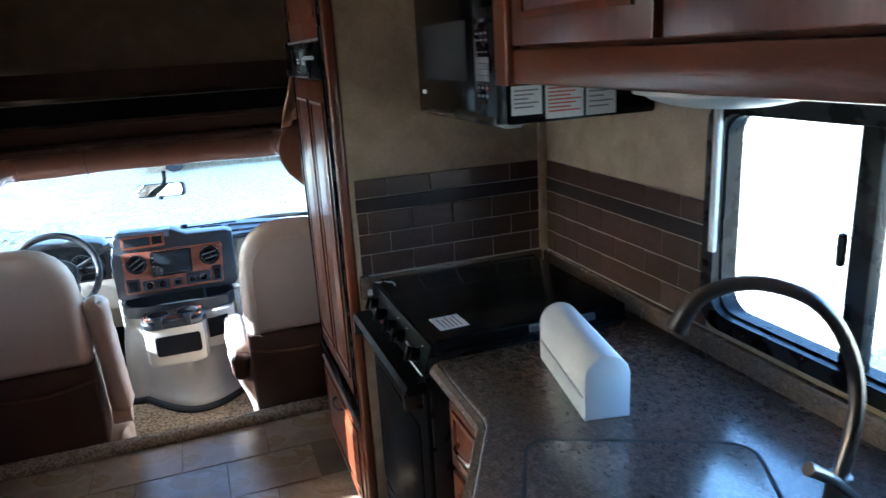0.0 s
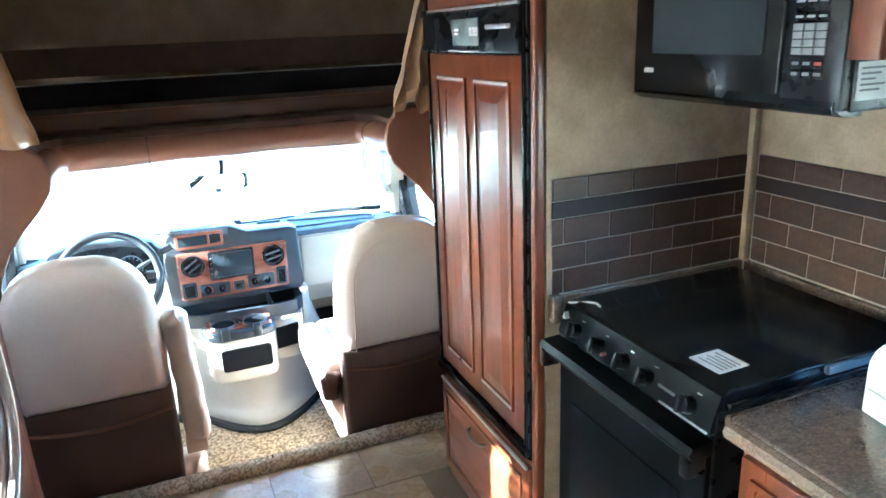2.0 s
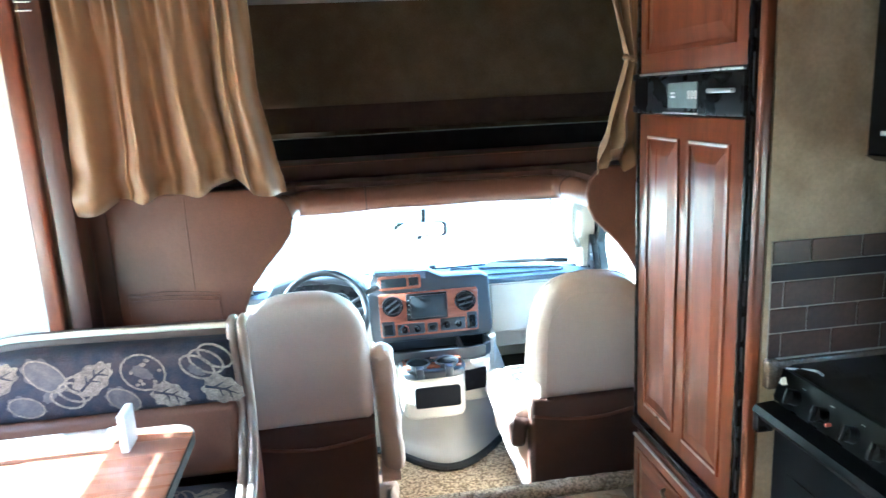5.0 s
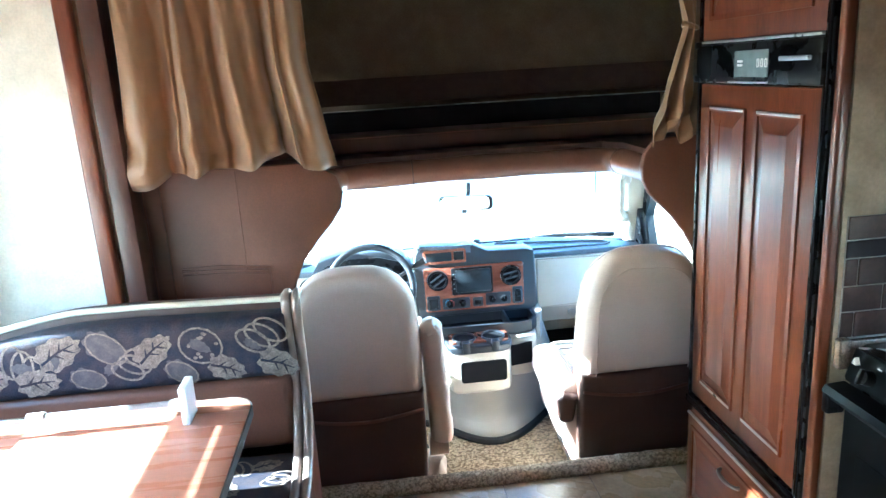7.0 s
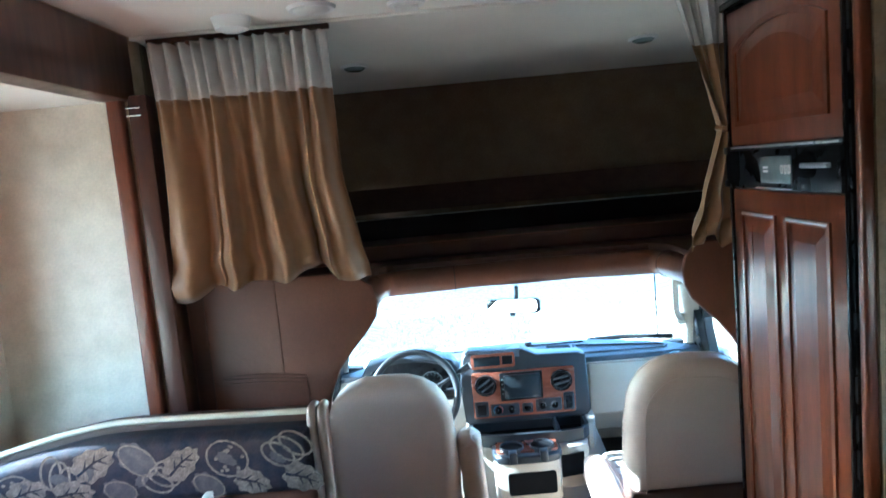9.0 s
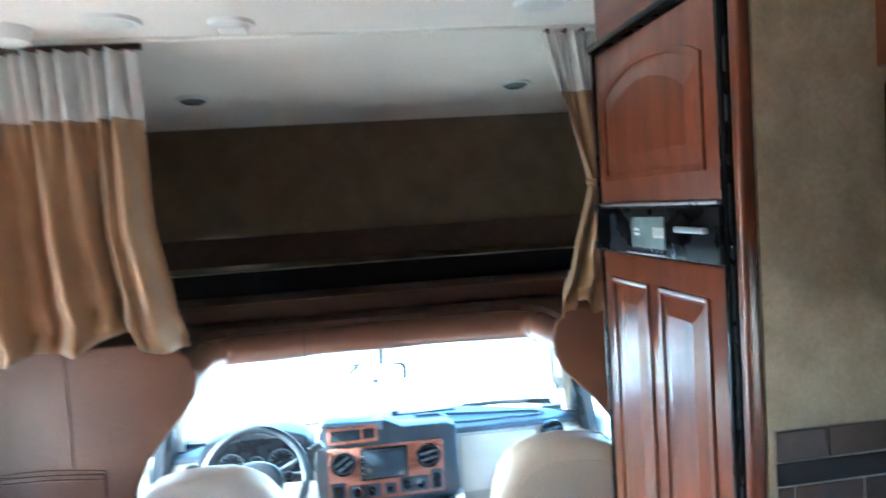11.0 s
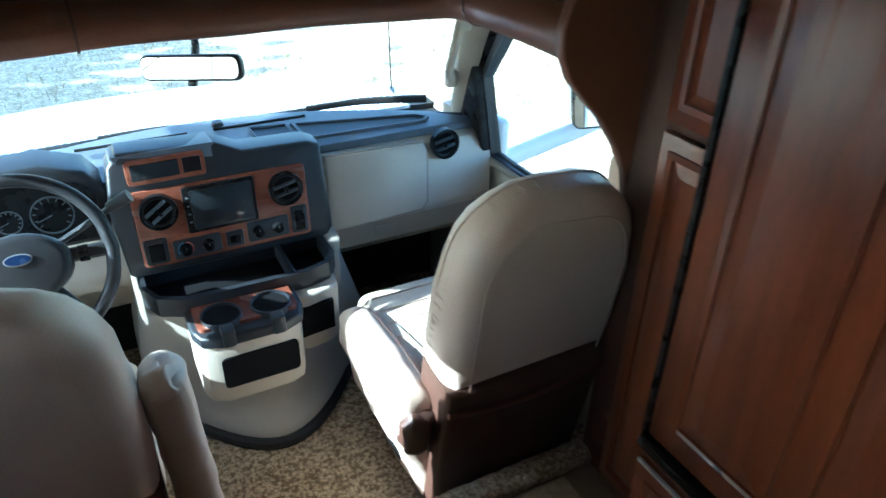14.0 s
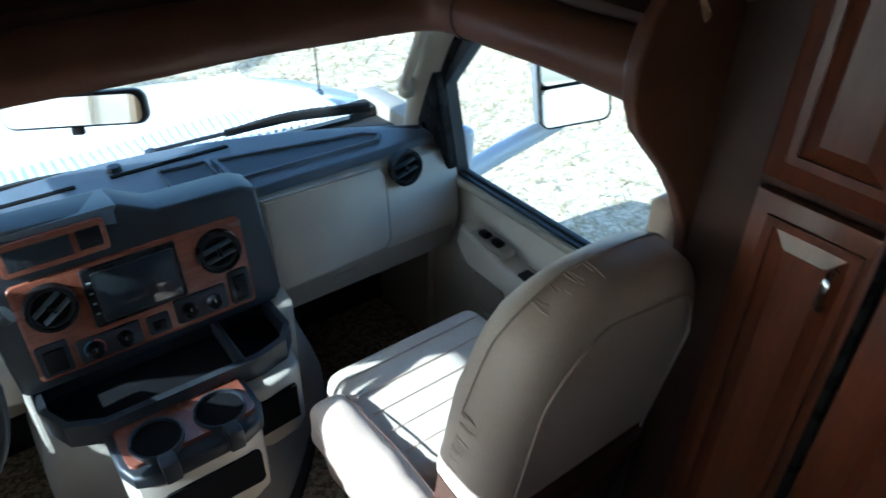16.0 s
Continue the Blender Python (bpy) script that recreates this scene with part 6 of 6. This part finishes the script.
part("foot", rod((0, 0, 0), (0, 0, 0.06), 0.028, 0.012), DASH, ae)
part("mast", rod((0, 0, 0.05), (-0.03, -0.02, 0.85), 0.003, seg=6), BLACKPLASTIC, ae)
hull = thing("van_body", "white outer body of the motorhome", "vehicle body", at=(0, 0, 0))
part("front_wings", prism([(-1.16, -0.9), (0.82, -0.9), (0.82, 0.25), (0.70, 0.40), (-1.04, 0.40), (-1.16, 0.25)], "y", 4.45, 5.40, 0.05, 3), PAINT, hull)
part("roof_shell", prism([(2.9, CEIL + 0.06), (4.36, CEIL + 0.02), (4.45, 1.5), (4.20, 1.12), (3.90, 1.12), (3.9, 1.16), (4.18, 1.17), (4.37, 1.5), (4.34, CEIL + 0.005), (2.9, CEIL + 0.052)], "x", -1.20, 0.84), PAINT, hull)
wall("wall_outer_right", "white painted outer side of the motorhome", "x", 1.106, 0.012, -2.6, 3.03, -0.75, CEIL + 0.06, PAINT, [(0.24, 1.24, 0.94, 1.415)])
part("underbody", box(-1.40, 1.05, -2.6, 4.2, -0.75, -0.27), RUBBER, hull)

# ---- outdoors ----
GZ = -1.0
b = bmesh.new()
bmesh.ops.create_grid(b, x_segments=2, y_segments=2, size=600, matrix=Matrix.Translation((0, 0, GZ)))
tagged(part("ground", b, GRASS), "sunlit dry grass ground", "ground", kind="structure")
rg = random.Random(5)
b = bmesh.new()
for k in range(26000):
    x, y = rg.uniform(1.3, 8), rg.uniform(2.5, 11)
    if k % 3 == 0:
        x, y = rg.uniform(-3, 6), rg.uniform(5.8, 13)
    h, a = rg.uniform(0.02, 0.09), rg.uniform(0, 6.28)
    s = Vector((math.cos(a), math.sin(a), 0)) * rg.uniform(0.004, 0.010)
    p = Vector((x, y, GZ))
    q = p + Vector((rg.gauss(0, 0.04), rg.gauss(0, 0.04), h))
    b.faces.new([b.verts.new(p - s), b.verts.new(p + s), b.verts.new(q)])
tagged(part("grass_tufts", b, BLADE), "short dry straw-coloured grass tufts", "grass", kind="stuff")


def tree(x, y, h, spread, seed):
    rg = random.Random(seed)
    t = thing("tree", "broad leafy tree out of view, added to shade the grass", "tree", at=(x, y, GZ))
    part("trunk", tube([(0, 0, -0.1), (0.05, 0.03, h * 0.2), (0.0, 0.1, h * 0.42), (0.1, 0.1, h * 0.62)], lambda u: 0.24 * (1 - 0.6 * u), 12, 6), BARK, t)
    tips = []
    for k in range(11):
        a, z = k * 2.4, h * (0.35 + 0.03 * k)
        e = Vector((math.cos(a) * spread * rg.uniform(0.5, 0.9), math.sin(a) * spread * rg.uniform(0.5, 0.9), z + h * rg.uniform(0.1, 0.35)))
        part("limb", tube([(0.05, 0.08, z), tuple(e * 0.5 + Vector((0, 0, z * 0.45))), tuple(e)], lambda u: 0.09 * (1 - 0.8 * u), 8, 5), BARK, t)
        tips.append(e)
    b = bmesh.new()
    for k in range(15000):
        c = rg.choice(tips)
        p = c + Vector((rg.gauss(0, spread * 0.24), rg.gauss(0, spread * 0.24), rg.gauss(0, h * 0.09)))
        u = Vector((rg.gauss(0, 1), rg.gauss(0, 1), rg.gauss(0, 0.6))).normalized() * rg.uniform(0.12, 0.24)
        v = u.cross(Vector((rg.gauss(0, 1), rg.gauss(0, 1), 1))).normalized() * 0.11
        b.faces.new([b.verts.new(p - u), b.verts.new(p + v), b.verts.new(p + u), b.verts.new(p - v)])
    tagged(part("crown", b, LEAF, t), kind="stuff")


# both trees are unseen, added for the shade they throw on the ground
tree(-15.6, 12.6, 7.5, 3.2, 2)
tree(-9.5, 19.5, 9.0, 4.2, 6)
car = thing("parked_car", "pale silver car parked in tree shade", "car", at=(0.9, 19.3, GZ))
part("body", prism([(-2.2, 0.25), (2.2, 0.25), (2.25, 0.55), (2.1, 0.78), (1.2, 0.88), (-1.9, 0.92), (-2.2, 0.75)], "y", -0.85, 0.85, 0.08, 4), CARPAINT, car)
part("cabin", prism([(-1.7, 0.90), (1.05, 0.88), (0.45, 1.38), (-1.2, 1.42)], "y", -0.72, 0.72, 0.08, 4), DARKGLASS, car)
part("roof", prism([(-1.2, 1.40), (0.45, 1.36), (0.3, 1.45), (-1.05, 1.48)], "y", -0.68, 0.68, 0.03, 3), CARPAINT, car)
for x in (-1.35, 1.4):
    for y in (-0.86, 0.70):
        w = part("wheel", rod((x, y, 0.31), (x, y + 0.16, 0.31), 0.31, seg=24), RUBBER, car)
        part("rim", rod((x, y - 0.01, 0.31), (x, y + 0.17, 0.31), 0.19, seg=18), DASHDARK, w)

# ---- tiles, last ----
def tile_mesh(name, w, h, d, mat):
    return mesh_of(name, box(-w / 2, w / 2, -d, 0, -h / 2, h / 2, 0.0018, 1), mat)


tagged(part("tile_bed", box(0.43, 1.03, 2.0085, 2.011, 0.905, 1.2025), GROUT, wall_back), "pale grout bed")
wall_right = bpy.data.objects["wall_right"]
part("tile_bed", box(1.0465, 1.049, 1.238, 1.99, 0.905, 1.2025), GROUT, wall_right)
ROWS_Z = [(1.149, 1.202, 0), (1.106, 1.146, 2), (1.040, 1.103, 1), (0.978, 1.037, 0), (0.914, 0.975, 1)]
TW = 0.1325
for z0, z1, kind in ROWS_Z:
    h = z1 - z0
    full = tile_mesh("tile", (0.60 if kind == 2 else TW - 0.0022), h, 0.004, ACCENT if kind == 2 else TILE)
    if kind == 2:
        piece("tile", full, wall_back, (0.73, 2.0085, (z0 + z1) / 2))
    else:
        x = 0.43 + (0.033 if kind else 0.098)
        edges = [0.43]
        while x < 1.03:
            edges.append(x)
            x += TW
        edges.append(1.03)
        for a, c in zip(edges, edges[1:]):
            if c - a > TW - 0.001:
                piece("tile", full, wall_back, ((a + c) / 2, 2.0085, (z0 + z1) / 2))
            elif c - a > 0.012:
                piece("tile", tile_mesh("tile", c - a - 0.0022, h, 0.004, TILE), wall_back, ((a + c) / 2, 2.0085, (z0 + z1) / 2))
    rot = (0, 0, -math.pi / 2)
    if kind == 2:
        piece("tile", tile_mesh("tile", 0.748, h, 0.004, ACCENT), wall_right, (1.0465, 1.614, (z0 + z1) / 2), rot)
    else:
        y = 1.985 - (0.05 if kind else 0.115)
        edges = [1.985]
        while y > 1.24:
            edges.append(y)
            y -= TW
        edges.append(1.24)
        for a, c in zip(edges, edges[1:]):
            if a - c > TW - 0.001:
                piece("tile", full, wall_right, (1.0465, (a + c) / 2, (z0 + z1) / 2), rot)
            elif a - c > 0.012:
                piece("tile", tile_mesh("tile", a - c - 0.0022, h, 0.004, TILE), wall_right, (1.0465, (a + c) / 2, (z0 + z1) / 2), rot)
fm = mesh_of("tile", box(-0.1675, 0.1675, -0.1265, 0.1265, -0.003, 0.0, 0.0008, 1), FLOORTILE)
y, r = 2.826, 0
while y > 0.0:
    x = -0.385 - 0.34 * 3 + (0.17 if r % 2 else 0)
    while x < 0.45:
        piece("tile", fm, floor, (x, y, 0.0))
        x += 0.34
    y -= 0.258
    r += 1
